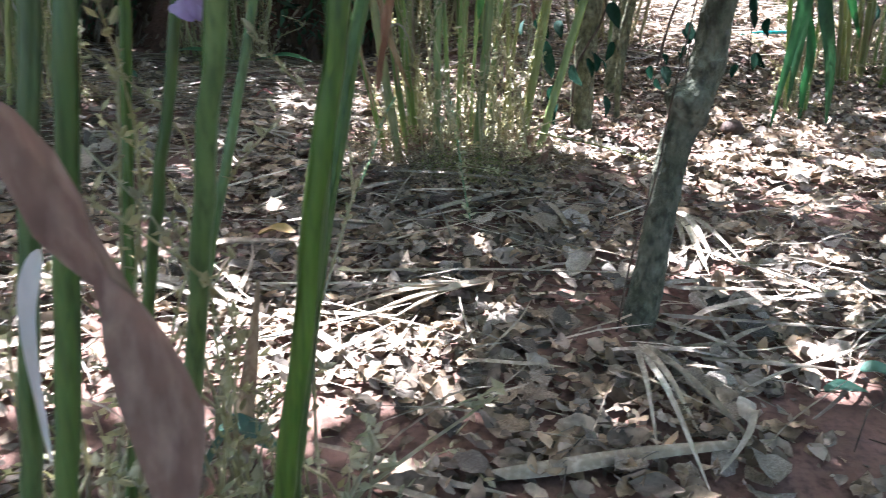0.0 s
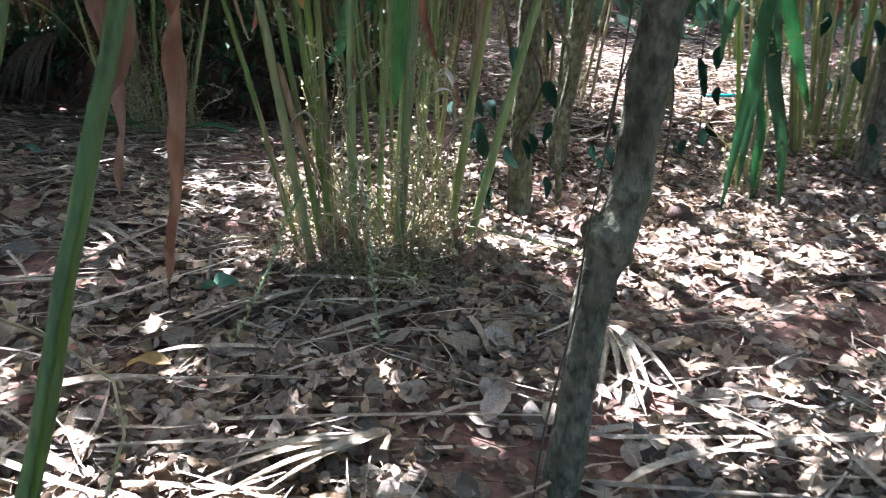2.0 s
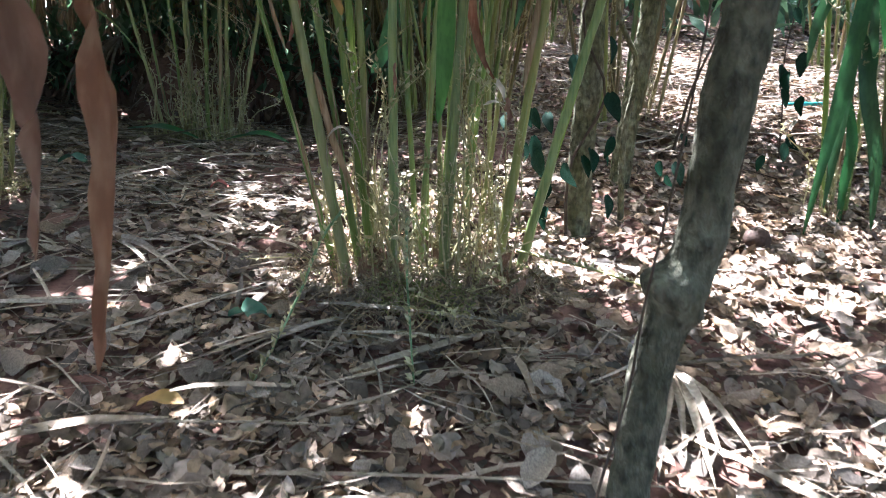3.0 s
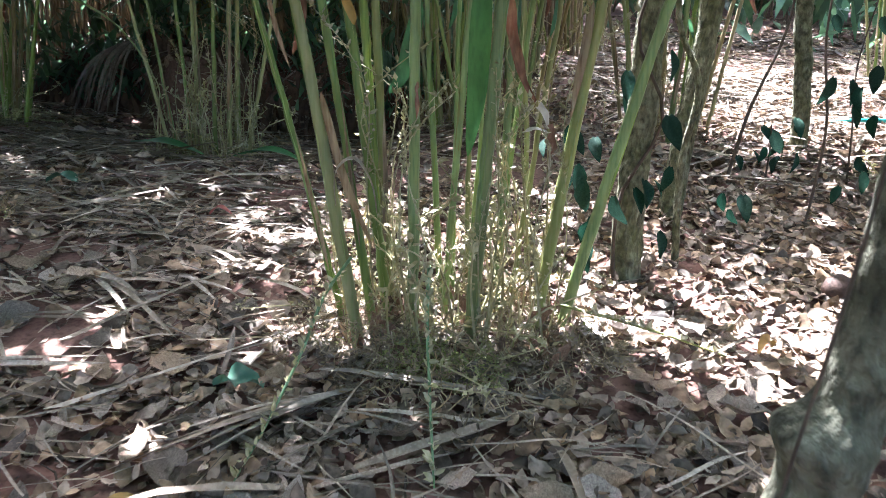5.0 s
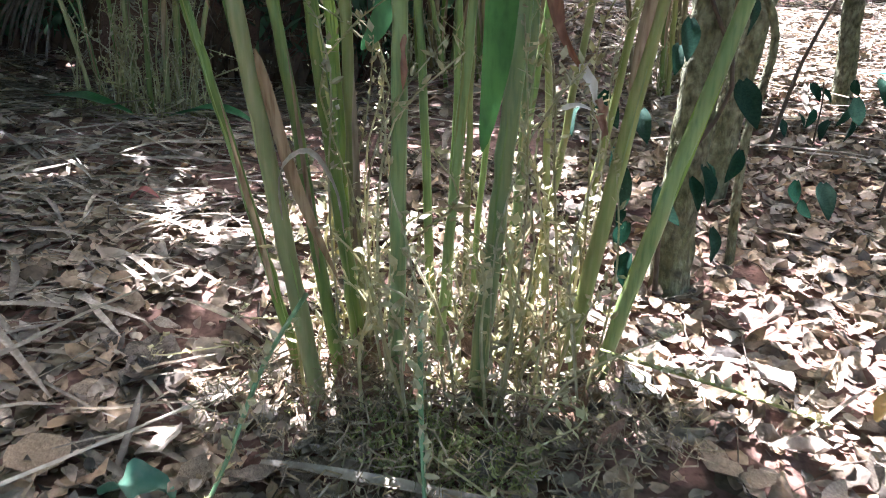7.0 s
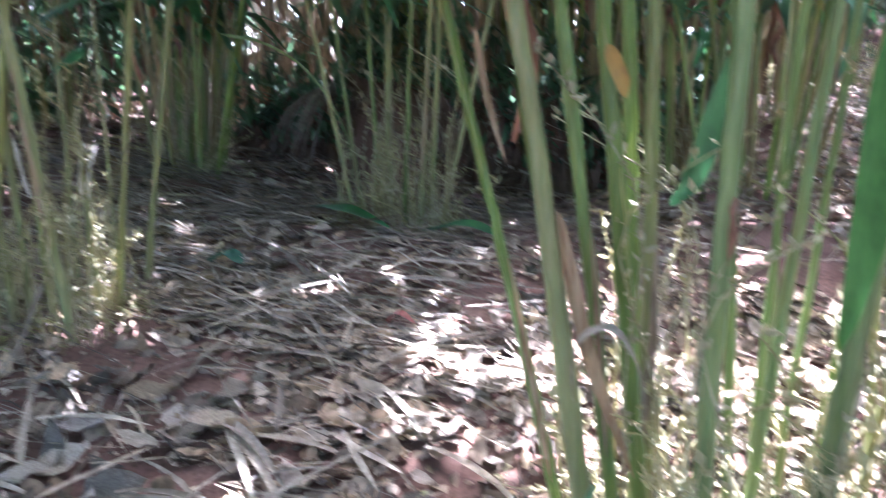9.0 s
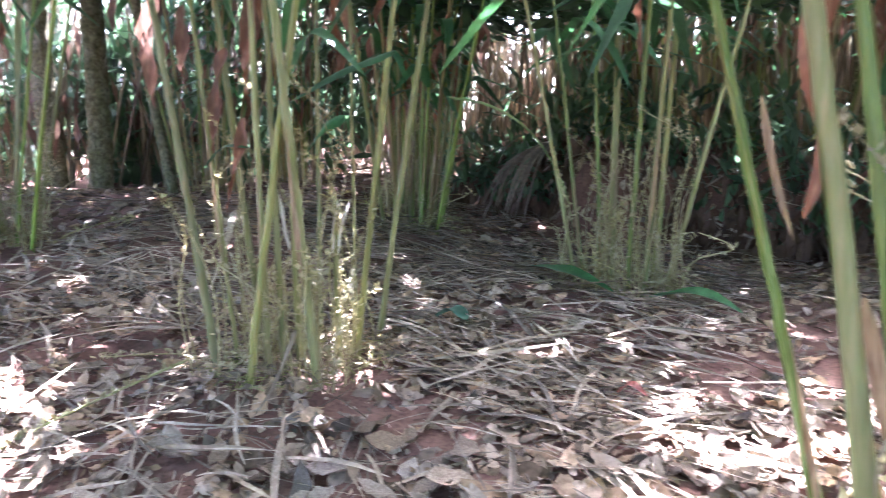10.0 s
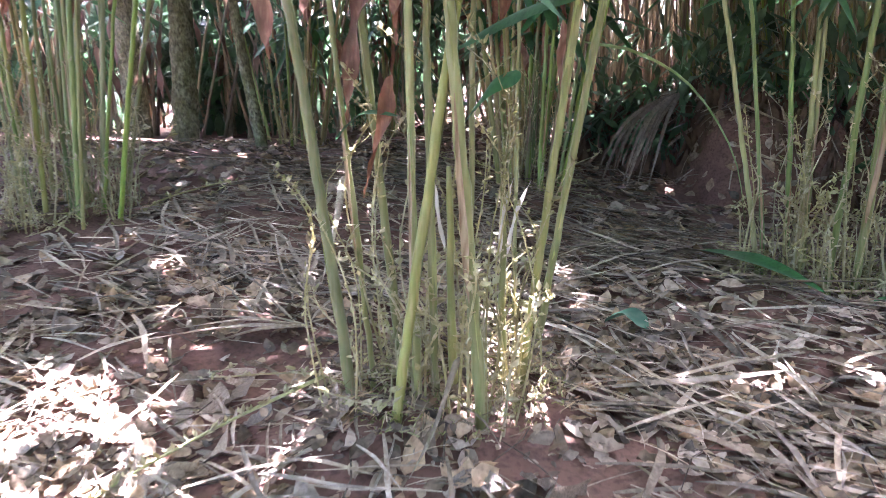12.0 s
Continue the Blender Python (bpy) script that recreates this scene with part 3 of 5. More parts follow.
def fibres(seed, n, radius, tall, size, material, name):
    """A tangle of short bent rootlets and shreds round a clump's foot."""
    r = random.Random(seed)
    pieces = []
    for _ in range(n):
        a, d = r.uniform(0, 6.28), radius * r.uniform(0.1, 1) ** 0.6
        p = Vector((d * math.cos(a), d * math.sin(a), r.uniform(0, tall) * (1 - 0.6 * d / radius)))
        q = p + Vector((r.uniform(-1, 1), r.uniform(-1, 1), r.uniform(-0.2, 0.8))) * size * r.uniform(0.4, 1)
        bow = [p.lerp(q, u) + Vector((r.gauss(0, 1), r.gauss(0, 1), r.gauss(0.3, 0.8))) * size * 0.16 for u in (0.3, 0.6)]
        w = r.uniform(0.0009, 0.0026)
        pieces.append(tube([p, *bow, q], [w, w, w * 0.9, w * 0.5], 3))
        if r.random() < 0.6:
            s = r.uniform(0.008, 0.02)
            m = Matrix.LocRotScale(q, Euler((r.uniform(-1, 1), r.uniform(-1, 1), r.uniform(0, 6.28))), (s, s, s))
            pieces.append(([m @ Vector(t) for t in BRACT[0]], BRACT[1]))
    return mesh_of(name, *joined(pieces), material, False)


def clump(cx, cy, stems, label, panicles=14, spread_r=0.3, seed=0, leafy=True, material=None, tall=2.3, rust=3, debris=160, peel=0.35, low=0.62, wrap=False):
    """A clump of shoots. stems: x, y, lean to the right, lean ahead, thickness, height."""
    r = random.Random(seed)
    gz = lay(cx, cy)
    base = new("cardamom_clump")
    base.location = (cx, cy, gz)
    mats = material or (M_STEM, M_STEM, M_STEM_OLD)
    for i, (x, y, lx, ly, dia, h) in enumerate(stems):
        h = h or tall * r.uniform(0.85, 1.1)
        foot = Vector((x - cx, y - cy, high(x, y) - gz))
        part("stem", stem_mesh(lx, ly, dia, h, mats[r.randrange(len(mats))], seed * 50 + i), base, at=Matrix.Translation(foot))
        line = stem_line(lx, ly, h)
        if h > 1 and leafy:
            for k in range(5):
                u = low + (1 - low) * k / 4 + r.uniform(-0.03, 0.03)
                p = foot + along(line, min(1, u))
                yaw = r.uniform(0, 6.28)
                m = Matrix.LocRotScale(p, Euler((0, r.uniform(-0.7, 0.2), yaw)), [r.uniform(0.85, 1.1)] * 3)
                tipw = base.location + m @ Vector((0.3, 0, 0))
                if shaded(tipw, r):
                    part("leaf", LEAF_SHAPES[r.randrange(6)], base, at=m)
            if r.random() < rust / max(1, len(stems)):
                p = foot + along(line, r.uniform(0.5, 0.7))
                part("dry_leaf", RUST_SHAPES[r.randrange(4)], base, "hanging rust-brown dry leaf", Matrix.LocRotScale(p, Euler((0, 0, r.uniform(0, 6.28))), None))
        if dia > 0.022 and h > 1 and wrap:
            for w in range(3):
                u0 = (0.02, 0.14, 0.3)[w] + r.uniform(0, 0.08)
                turn = r.uniform(0, 6.28)
                off = Vector((math.cos(turn), math.sin(turn), 0))
                sl = [foot + along(line, u0 + 0.30 * j / 5) + off * (dia * 0.5 * (1 - 0.45 * (u0 + 0.06 * j)) - dia * 0.14 + 0.002) for j in range(6)]
                part("sheath", mesh_of("sheath", *blade(sl, dia * 0.98, (-off.y, off.x, 0), 0.5, 0.0, 0.03, 10, 0.5, i + w), mats[r.randrange(len(mats))]), base)
        if h > 1 and r.random() < peel:
            u0 = r.uniform(0.0, 0.15)
            sl = [foot + along(line, u0 + 0.22 * j / 4) + Vector((0.004 * j, -dia * 0.5 - 0.003 * j, 0)) for j in range(5)]
            part("sheath", mesh_of("sheath", *blade(sl, dia * r.uniform(0.35, 0.65), (1, 0, 0), -0.6, 0.6, 0.35, 8, seed=i), M_SHEATH), base, "dry brown leaf sheath")
    for i in range(panicles):
        a, d = r.uniform(0, 6.28), spread_r * r.uniform(0.3, 1.0)
        x, y = cx + d * math.cos(a), cy + d * math.sin(a) * 0.8
        part("panicle", PANICLES[r.randrange(12)], base, at=Matrix.LocRotScale((x - cx, y - cy, high(x, y) - gz - 0.01), Euler((r.uniform(-0.2, 0.2), r.uniform(-0.2, 0.2), r.uniform(0, 6.28))), [r.uniform(0.7, 1.5)] * 3))
    for i in range(panicles // 4):
        a, d = r.uniform(0, 6.28), spread_r * r.uniform(0.4, 0.9)
        x, y = cx + d * math.cos(a), cy + d * math.sin(a) * 0.8
        part("raceme", RACEMES[r.randrange(4)], base, at=Matrix.LocRotScale((x - cx, y - cy, high(x, y) - gz - 0.01), Euler((r.uniform(-0.12, 0.12), r.uniform(-0.12, 0.12), r.uniform(0, 6.28))), None))
    if debris:
        part("root_tangle", fibres(seed, debris, spread_r * 1.15, 0.11, 0.09, M_FIBRE, "root_tangle"), base, "tangle of brown rootlets and shreds")["kind"] = "stuff"
        part("moss_mat", fibres(seed + 9, debris, spread_r * 1.1, 0.09, 0.04, M_MOSS, "moss_mat"), base, "olive mossy shreds")["kind"] = "stuff"
    return tagged(base, label, "cardamom plant", "cardamom clumps")


def filler(cx, cy, n, rad, seed, dia=(0.02, 0.032), out=0.35):
    r = random.Random(seed)
    res = []
    for _ in range(n):
        a, d = r.uniform(0, 6.28), rad * math.sqrt(r.random())
        dx, dy = d * math.cos(a), d * math.sin(a)
        res.append((cx + dx, cy + dy, dx * out / rad * 0.6 + r.uniform(-0.06, 0.06), dy * out / rad * 0.6 + r.uniform(-0.06, 0.06), r.uniform(*dia), 0))
    return res


def hang(owner, name, pts, width, material, label="", side=(1, 0, 0), fold=0.25, twist=0.0, wave=0.1, seed=0, tip=0.75):
    o = owner.location
    return part(name, mesh_of(name, *blade([Vector(p) - o for p in pts], width, side, fold, twist, wave, 14, tip, seed), material), owner, label)


# the clump in the middle of the walk
MIDDLE = [(-0.256, 3.36, -0.22, -0.03, 0.026, 0), (-0.187, 3.24, -0.14, -0.04, 0.043, 0), (-0.150, 3.30, -0.13, 0.0, 0.030, 0), (-0.115, 3.38, -0.11, 0.0, 0.038, 0), (-0.140, 3.46, -0.06, 0.02, 0.034, 0),
          (-0.124, 3.43, -0.03, 0.0, 0.034, 0), (-0.029, 3.29, 0.012, -0.03, 0.037, 0), (0.039, 3.54, -0.055, 0.05, 0.026, 0), (0.055, 3.43, 0.065, 0.0, 0.026, 0), (0.147, 3.31, 0.07, -0.03, 0.047, 0),
          (0.225, 3.57, 0.03, 0.05, 0.030, 0), (0.338, 3.79, -0.04, 0.08, 0.024, 0), (0.345, 3.38, 0.147, -0.02, 0.040, 0), (0.36, 3.65, 0.16, 0.05, 0.026, 0), (0.43, 3.42, 0.25, 0.0, 0.042, 0)]
middle = clump(0.09, 3.42, [(x, y, lx, ly, d * 0.9, h) for x, y, lx, ly, d, h in MIDDLE] + filler(0.1, 3.62, 5, 0.25, 3, (0.014, 0.024), 0.2), "dense clump of tall green cardamom shoots with pale flower stalks", 85, 0.38, 1, rust=2, debris=420, peel=0.12, wrap=True)
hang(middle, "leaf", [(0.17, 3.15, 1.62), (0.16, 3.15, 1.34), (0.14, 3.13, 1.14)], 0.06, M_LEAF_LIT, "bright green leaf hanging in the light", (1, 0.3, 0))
hang(middle, "leaf", [(-0.02, 3.4, 1.56), (-0.07, 3.4, 1.36), (-0.11, 3.38, 1.29)], 0.05, M_LEAF, "", (0.8, 0.4, 0.3))
hang(middle, "dry_leaf", [(0.235, 3.37, 1.58), (0.26, 3.37, 1.44), (0.285, 3.36, 1.34), (0.345, 3.35, 1.25)], 0.036, M_RUST, "torn rust-brown leaf with bleached end", (1, 0.2, 0.2), 0.5, 0.5, 0.5, 2, 0.5)
hang(middle, "dry_leaf", [(0.325, 3.345, 1.275), (0.35, 3.34, 1.245), (0.365, 3.345, 1.195)], 0.022, M_PALE, "bleached curled strip", (1, 0.4, 0.4), 0.4, 0.6, 0.5)
hang(middle, "dry_leaf", [(0.29, 3.35, 1.182), (0.325, 3.335, 1.196), (0.366, 3.34, 1.185)], 0.014, M_PALE, "bleached curled strip", (0.2, 1, 0.4), 0.4, 0.6, 0.3)
hang(middle, "dry_leaf", [(0.36, 3.35, 1.205), (0.385, 3.34, 1.165), (0.372, 3.35, 1.12)], 0.032, M_RUST, "crumpled rust-brown shred", (0.8, 0.5, 0.3), 0.8, 1.2, 0.9, 5, 0.5)
hang(middle, "dry_leaf", [(-0.24, 3.2, 0.98), (-0.235, 3.19, 1.08), (-0.18, 3.18, 1.12), (-0.135, 3.19, 1.05), (-0.12, 3.2, 0.95)], 0.019, M_STRAW_ONE, "pale curled dry strip", (0.1, 1, 0.3), 0.3, 0.3, 0.2)
hang(middle, "sheath", [(-0.275, 3.2, 1.30), (-0.22, 3.2, 1.07), (-0.135, 3.21, 0.85)], 0.027, M_SHEATH, "split dry brown sheath", (1, 0, 0.3), -0.4, 0.2, 0.15)
hang(middle, "dry_leaf", [(-0.01, 3.25, 1.33), (-0.008, 3.235, 1.28), (-0.012, 3.25, 1.22)], 0.014, M_RUST, "", (1, 0, 0), 0.5, 0.8, 0.6)
hang(middle, "sheath", [(0.475, 3.35, 1.55), (0.45, 3.34, 1.38), (0.425, 3.34, 1.22)], 0.026, M_SHEATH, "brown peeling sheath", (1, 0, 0.2), -0.4, 0.2, 0.2)
hang(middle, "dry_leaf", [(-0.21, 3.22, 1.56), (-0.187, 3.22, 1.51), (-0.18, 3.22, 1.48)], 0.026, M_YELLOW, "yellow withered leaf", (1, 0, 0))
hang(middle, "sheath", [(-0.46, 3.34, 1.60), (-0.43, 3.33, 1.47), (-0.395, 3.33, 1.36)], 0.015, M_SHEATH, "", (1, 0, 0.2))
for ox, oy, n, rad, h, size, mat, seed in ((0.10, 3.14, 480, 0.34, 0.10, 0.10, M_FIBRE, 71), (-0.22, 3.22, 300, 0.22, 0.22, 0.08, M_FIBRE, 72), (0.0, 3.12, 520, 0.12, 0.14, 0.03, M_MOSS, 73), (0.17, 3.06, 420, 0.10, 0.15, 0.03, M_MOSS, 74), (0.45, 3.28, 300, 0.2, 0.10, 0.08, M_FIBRE, 75)):
    at = Matrix.Translation(Vector((ox, oy, high(ox, oy) - 0.01)) - middle.location)
    tuft = part("root_tangle" if mat is M_FIBRE else "moss_mat", fibres(seed, n, rad, h, size, mat, "tuft"), middle, "tangle of brown rootlets" if mat is M_FIBRE else "olive mossy tuft", at)
    tuft["kind"] = "stuff"
rr = random.Random(14)
for _ in range(22):
    x, y = rr.uniform(-0.2, 0.5), rr.uniform(3.12, 3.5)
    t = litter_leaf(rr.randrange(200, 240))
    at = Matrix.LocRotScale(Vector((x, y, high(x, y) + rr.uniform(0.02, 0.07))) - middle.location, Euler((rr.uniform(-1.0, 1.0), rr.uniform(-1.4, -0.3), rr.uniform(0, 6.3))), [rr.uniform(0.08, 0.16)] * 3)
    part("dry_leaf", mesh_of("dry_leaf", *t, M_FOOT_LEAF), middle, "brown dead leaf caught at the foot", at)


def creeping(owner, line, seed, material_stalk, label):
    """A flower stalk that runs out over the ground, with pale bracts."""
    r = random.Random(seed)
    o = owner.location
    line = [Vector((x, y, high(x, y) + h)) - o for x, y, h in line]
    pieces = []
    for i in range(5, 40):
        for _ in range(2):
            s = r.uniform(0.018, 0.034)
            m = Matrix.LocRotScale(along(line, i / 40), Euler((r.uniform(-0.6, 0.6), r.uniform(-1.0, 0.2), r.uniform(0, 6.28))), (s, s, s))
            v, f = BRACT if r.random() < 0.8 else CAPSULE
            pieces.append(([m @ Vector(q) for q in v], f))
    stalk = part("flower_stalk", mesh_of("flower_stalk", *tube([along(line, i / 24) for i in range(25)], [0.0055 - 0.00012 * i for i in range(25)], 6), material_stalk), owner, label)
    part("bract", mesh_of("bract", *joined(pieces), M_BRACT, False), stalk, "pale green bracts")["kind"] = "stuff"


creeping(middle, [(-0.2, 3.2, 0.30), (-0.235, 3.0, 0.28), (-0.27, 2.88, 0.18), (-0.33, 2.75, 0.06), (-0.36, 2.6, 0.02)], 1, M_STALK, "drooping green flower stalk")
creeping(middle, [(0.03, 3.2, 0.28), (0.05, 2.95, 0.25), (0.075, 2.78, 0.12), (0.10, 2.62, 0.03)], 2, M_STALK, "drooping green flower stalk")
creeping(middle, [(0.42, 3.35, 0.12), (0.60, 3.3, 0.11), (0.75, 3.28, 0.08), (0.92, 3.27, 0.03)], 3, M_STEM_OLD, "flower stalk lying over the litter")

# the clump beside the first steps
NEAR = [(-0.269, 0.867, 0.154, -0.03, 0.036, 0), (-0.26, 0.957, 0.132, 0.006, 0.028, 0), (-0.286, 0.849, 0.165, 0.251, 0.031, 0), (-0.437, 1.011, 0.20, -0.20, 0.033, 0), (-0.507, 1.109, 0.203, 0.158, 0.023, 0),
        (-0.539, 1.018, 0.188, 0.013, 0.023, 0), (-0.525, 0.80, 0.14, 0.0, 0.036, 0), (-0.60, 0.85, 0.15, 0.0, 0.034, 0), (-0.62, 1.3, 0.10, 0.0, 0.028, 0)]
near = clump(-0.40, 1.08, [(x, y, lx, ly, d * 0.86, h) for x, y, lx, ly, d, h in NEAR], "cardamom clump with thick dark green shoots beside the path", 46, 0.30, 2, True, (M_STEM_DARK,), 2.2, 0, 140, 0.0, wrap=True)
nz = high(-0.437, 1.38)
hang(near, "stub", [(-0.437, 1.39, nz - 0.03), (-0.38, 1.31, nz + 0.2), (-0.32, 1.23, nz + 0.46)], 0.062, M_SHEATH, "broken dry brown stub", (1, 0.1, 0), -0.45, 0.1, 0.15, 3, 0.25)
hang(near, "dry_leaf", [(-0.17, 1.30, 1.62), (-0.16, 1.35, 1.42), (-0.15, 1.36, 1.33), (-0.15, 1.36, 1.28), (-0.17, 1.36, 1.17)], 0.042, M_BROWN_LEAF, "long hanging rust-brown dry leaf", (1, 0.1, 0), 0.8, 0.9, 0.8, 4)
hang(near, "dry_leaf", [(-0.07, 1.20, 1.62), (-0.065, 1.32, 1.43), (-0.075, 1.35, 1.30), (-0.085, 1.35, 1.19), (-0.115, 1.35, 1.05)], 0.036, M_BROWN_LEAF, "long hanging rust-brown dry leaf", (1, 0.1, 0), 0.8, 3.0, 0.9, 5, 1.3)
hang(near, "dry_leaf", [(-0.44, 0.72, 1.12), (-0.35, 0.72, 0.99), (-0.30, 0.71, 0.88), (-0.285, 0.70, 0.73), (-0.28, 0.68, 0.52)], 0.095, M_BROWN_LEAF, "broad brown withered leaf hanging", (1, -0.2, 0), 0.5, 0.25, 0.5, 6)
hang(near, "dry_leaf", [(-0.45, 0.8, 0.94), (-0.47, 0.79, 0.86), (-0.48, 0.8, 0.66)], 0.024, M_PALE, "bleached lilac-grey strip", (1, 0, 0), 0.3, 0.3, 0.1, 7)

for pts in ([(-0.325, 0.96, 1.20), (-0.311, 0.945, 1.193), (-0.30, 0.95, 1.18)], [(-0.30, 0.96, 1.225), (-0.296, 0.94, 1.205), (-0.293, 0.95, 1.18)], [(-0.27, 0.96, 1.205), (-0.284, 0.945, 1.192), (-0.292, 0.95, 1.18)]):
    hang(near, "flower_petal", pts, 0.022, M_LILAC, "lilac flower petal", (0.7, 0.3, 0.5), 0.4, 0.3, 0.3)
for k, (px, py, tx, ty, tz) in enumerate([(-0.60, 1.25, -0.52, 1.25, 1.15)]):
    o, pz = near.location, high(px, py)
    line = [Vector((px, py, pz)) - o, Vector((px * 0.6 + tx * 0.4, py, (pz + tz) / 2)) - o, Vector((tx, ty, tz)) - o]
    rr = random.Random(k)
    bits = [tube([along(line, i / 14) for i in range(15)], [0.003] * 15, 5)]
    for i in range(10, 44):
        s = rr.uniform(0.011, 0.02)
        m = Matrix.LocRotScale(along(line, i / 44), Euler((rr.uniform(-0.6, 0.6), rr.uniform(-1.0, 0.2), rr.uniform(0, 6.28))), (s, s, s))
        bits.append(([m @ Vector(q) for q in CAPSULE[0]], CAPSULE[1]))
    part("raceme", mesh_of("raceme", *joined(bits), M_BRACT, False), near, "pale dry flower stalk")

# the clump at the end of the walk
LAST = [(-2.221, 3.609, -0.085, -0.075, 0.040, 0), (-2.27, 3.86, -0.075, -0.05, 0.034, 0), (-2.043, 3.587, 0.105, 0.10, 0.034, 0), (-2.052, 3.681, -0.007, -0.006, 0.030, 0), (-2.02, 3.72, -0.03, 0.01, 0.028, 0),
        (-2.034, 3.812, -0.013, -0.011, 0.034, 0.62), (-1.86, 3.717, -0.063, -0.046, 0.040, 0), (-1.929, 3.993, 0.094, 0.062, 0.034, 0), (-2.064, 4.29, 0.125, 0.078, 0.033, 0), (-2.06, 4.147, -0.002, 0.0, 0.016, 0),
        (-1.93, 3.90, -0.01, 0.0, 0.030, 0.6), (-2.25, 3.72, -0.12, 0.0, 0.022, 0), (-2.16, 4.05, -0.03, 0.05, 0.024, 0)]
last = clump(-2.06, 3.83, [(x, y, lx, ly, d * 0.8, h) for x, y, lx, ly, d, h in LAST], "open clump of tall yellow-green cardamom shoots with rust-brown leaves", 52, 0.30, 3, True, (M_STEM_OLD,), 2.3, 3, 300, 0.12, wrap=True)
for k, (pts, w, tw) in enumerate([
        ([(-2.66, 3.75, 2.05), (-2.69, 3.75, 1.82), (-2.67, 3.74, 1.64)], 0.085, 0.5), ([(-2.49, 3.75, 2.0), (-2.51, 3.75, 1.83), (-2.50, 3.75, 1.72)], 0.06, 0.3),
        ([(-2.22, 3.7, 1.83), (-2.27, 3.69, 1.64), (-2.30, 3.7, 1.46)], 0.062, 0.6), ([(-2.14, 3.7, 1.60), (-2.17, 3.69, 1.46), (-2.25, 3.7, 1.28)], 0.05, 0.9),
        ([(-2.08, 3.7, 2.0), (-2.10, 3.69, 1.80), (-2.12, 3.7, 1.67)], 0.07, 0.4), ([(-1.95, 4.2, 1.75), (-1.94, 4.19, 1.60), (-1.92, 4.2, 1.48)], 0.032, 0.4),
        ([(-2.80, 3.8, 2.0), (-2.80, 3.8, 1.86), (-2.78, 3.8, 1.78)], 0.06, 0.4)]):
    hang(last, "dry_leaf", pts, w * 0.8, M_RUST, "hanging rust-brown dry leaf", (0.75, 0.65, 0), 0.55, tw + 0.8, 0.7, k, 0.6)
hang(last, "leaf", [(-1.66, 3.9, 1.80), (-1.88, 3.88, 1.745), (-2.09, 3.85, 1.65)], 0.055, M_LEAF, "", (0.2, 0.6, 0.6))
hang(last, "leaf", [(-1.92, 3.95, 1.60), (-2.0, 3.93, 1.57), (-2.07, 3.9, 1.47)], 0.055, M_LEAF, "sunlit green leaf", (0.3, 0.5, 0.8))
hang(last, "leaf", [(-2.12, 3.9, 1.75), (-2.04, 3.9, 1.87), (-1.93, 3.88, 1.86), (-1.74, 3.85, 1.72)], 0.05, M_LEAF, "arched sunlit green leaf", (0.1, 0.8, 0.5))
hang(last, "leaf", [(-2.35, 3.7, 1.43), (-2.24, 3.69, 1.50), (-2.10, 3.68, 1.50)], 0.03, M_LEAF, "", (0.1, 0.8, 0.4))
# stub ends coloured with the white they take in the sun
for px, py, lean in ((-2.04, 3.80, -0.02), (-1.93, 3.895, 0.02), (-1.91, 3.90, 0.035)):
    z = lay(px, py) + 0.42
    hang(last, "stub_end", [(px, py - 0.015, z), (px + lean, py - 0.02, z + 0.12), (px + lean * 2, py - 0.015, z + 0.2)], 0.014, M_PALE, "pale torn sheath end with sunlit white in its colour", (0.8, 0.6, 0), 0.6, 1.2, 0.5)
rr = random.Random(19)
for px, py, tilt in ((-2.30, 3.60, -0.10), (-2.27, 3.55, -0.06), (-2.24, 3.66, -0.13), (-2.16, 3.56, -0.03), (-1.85, 3.86, 0.05), (-1.82, 3.80, 0.10), (-1.90, 3.92, 0.02)):
    at = Matrix.LocRotScale(Vector((px, py, high(px, py) - 0.01)) - last.location, Euler((rr.uniform(-0.06, 0.06), tilt, rr.uniform(0, 0.6))), [rr.uniform(0.75, 0.95)] * 3)
    part("raceme", RACEMES[rr.randrange(4)], last, "yellow-green flower stalk with paired bracts", at)
creeping(last, [(-2.33, 3.6, 0.08), (-2.45, 3.35, 0.06), (-2.5, 3.1, 0.04), (-2.48, 2.9, 0.02)], 5, M_STEM_OLD, "flower stalk lying over the litter")

# clumps farther off
clump(-4.75, 4.0, filler(-4.75, 4.0, 22, 0.40, 11, (0.018, 0.032), 0.25), "dense cardamom clump with many pale thin shoots", 85, 0.46, 4, True, (M_STEM_PALE, M_STEM, M_STEM_OLD), 2.4, 6, 160)
back = clump(-1.52, 5.5, filler(-1.52, 5.5, 11, 0.26, 12, (0.02, 0.032), 0.28), "shaded cardamom clump with green shoots and flower stalks", 60, 0.36, 5, True, (M_STEM_OLD, M_STEM), 2.3, 3, 160, 0.35, 0.5)
hang(back, "arching_shoot", [(-3.01, 6.2, 1.80), (-2.66, 6.15, 1.74), (-2.3, 6.05, 1.56), (-2.03, 5.95, 1.24), (-1.9, 5.8, 0.92)], 0.03, M_STEM, "long thin shoot arching over", (0, 1, 0.3), -0.8, 0.2, 0.0, 1, 0.3)
clump(2.85, 5.25, filler(2.85, 5.25, 16, 0.34, 13, (0.028, 0.04), 0.3), "sunlit yellow-green cardamom clump on the slope", 40, 0.40, 6, True, (M_STEM, M_STEM_OLD), 2.3, 3, 120)
right = clump(1.98, 4.28, filler(2.0, 4.28, 3, 0.08, 14, (0.022, 0.03), 0.1), "few cardamom shoots with long drooping green leaves", 8, 0.15, 7, False, None, 2.0, 0, 40)
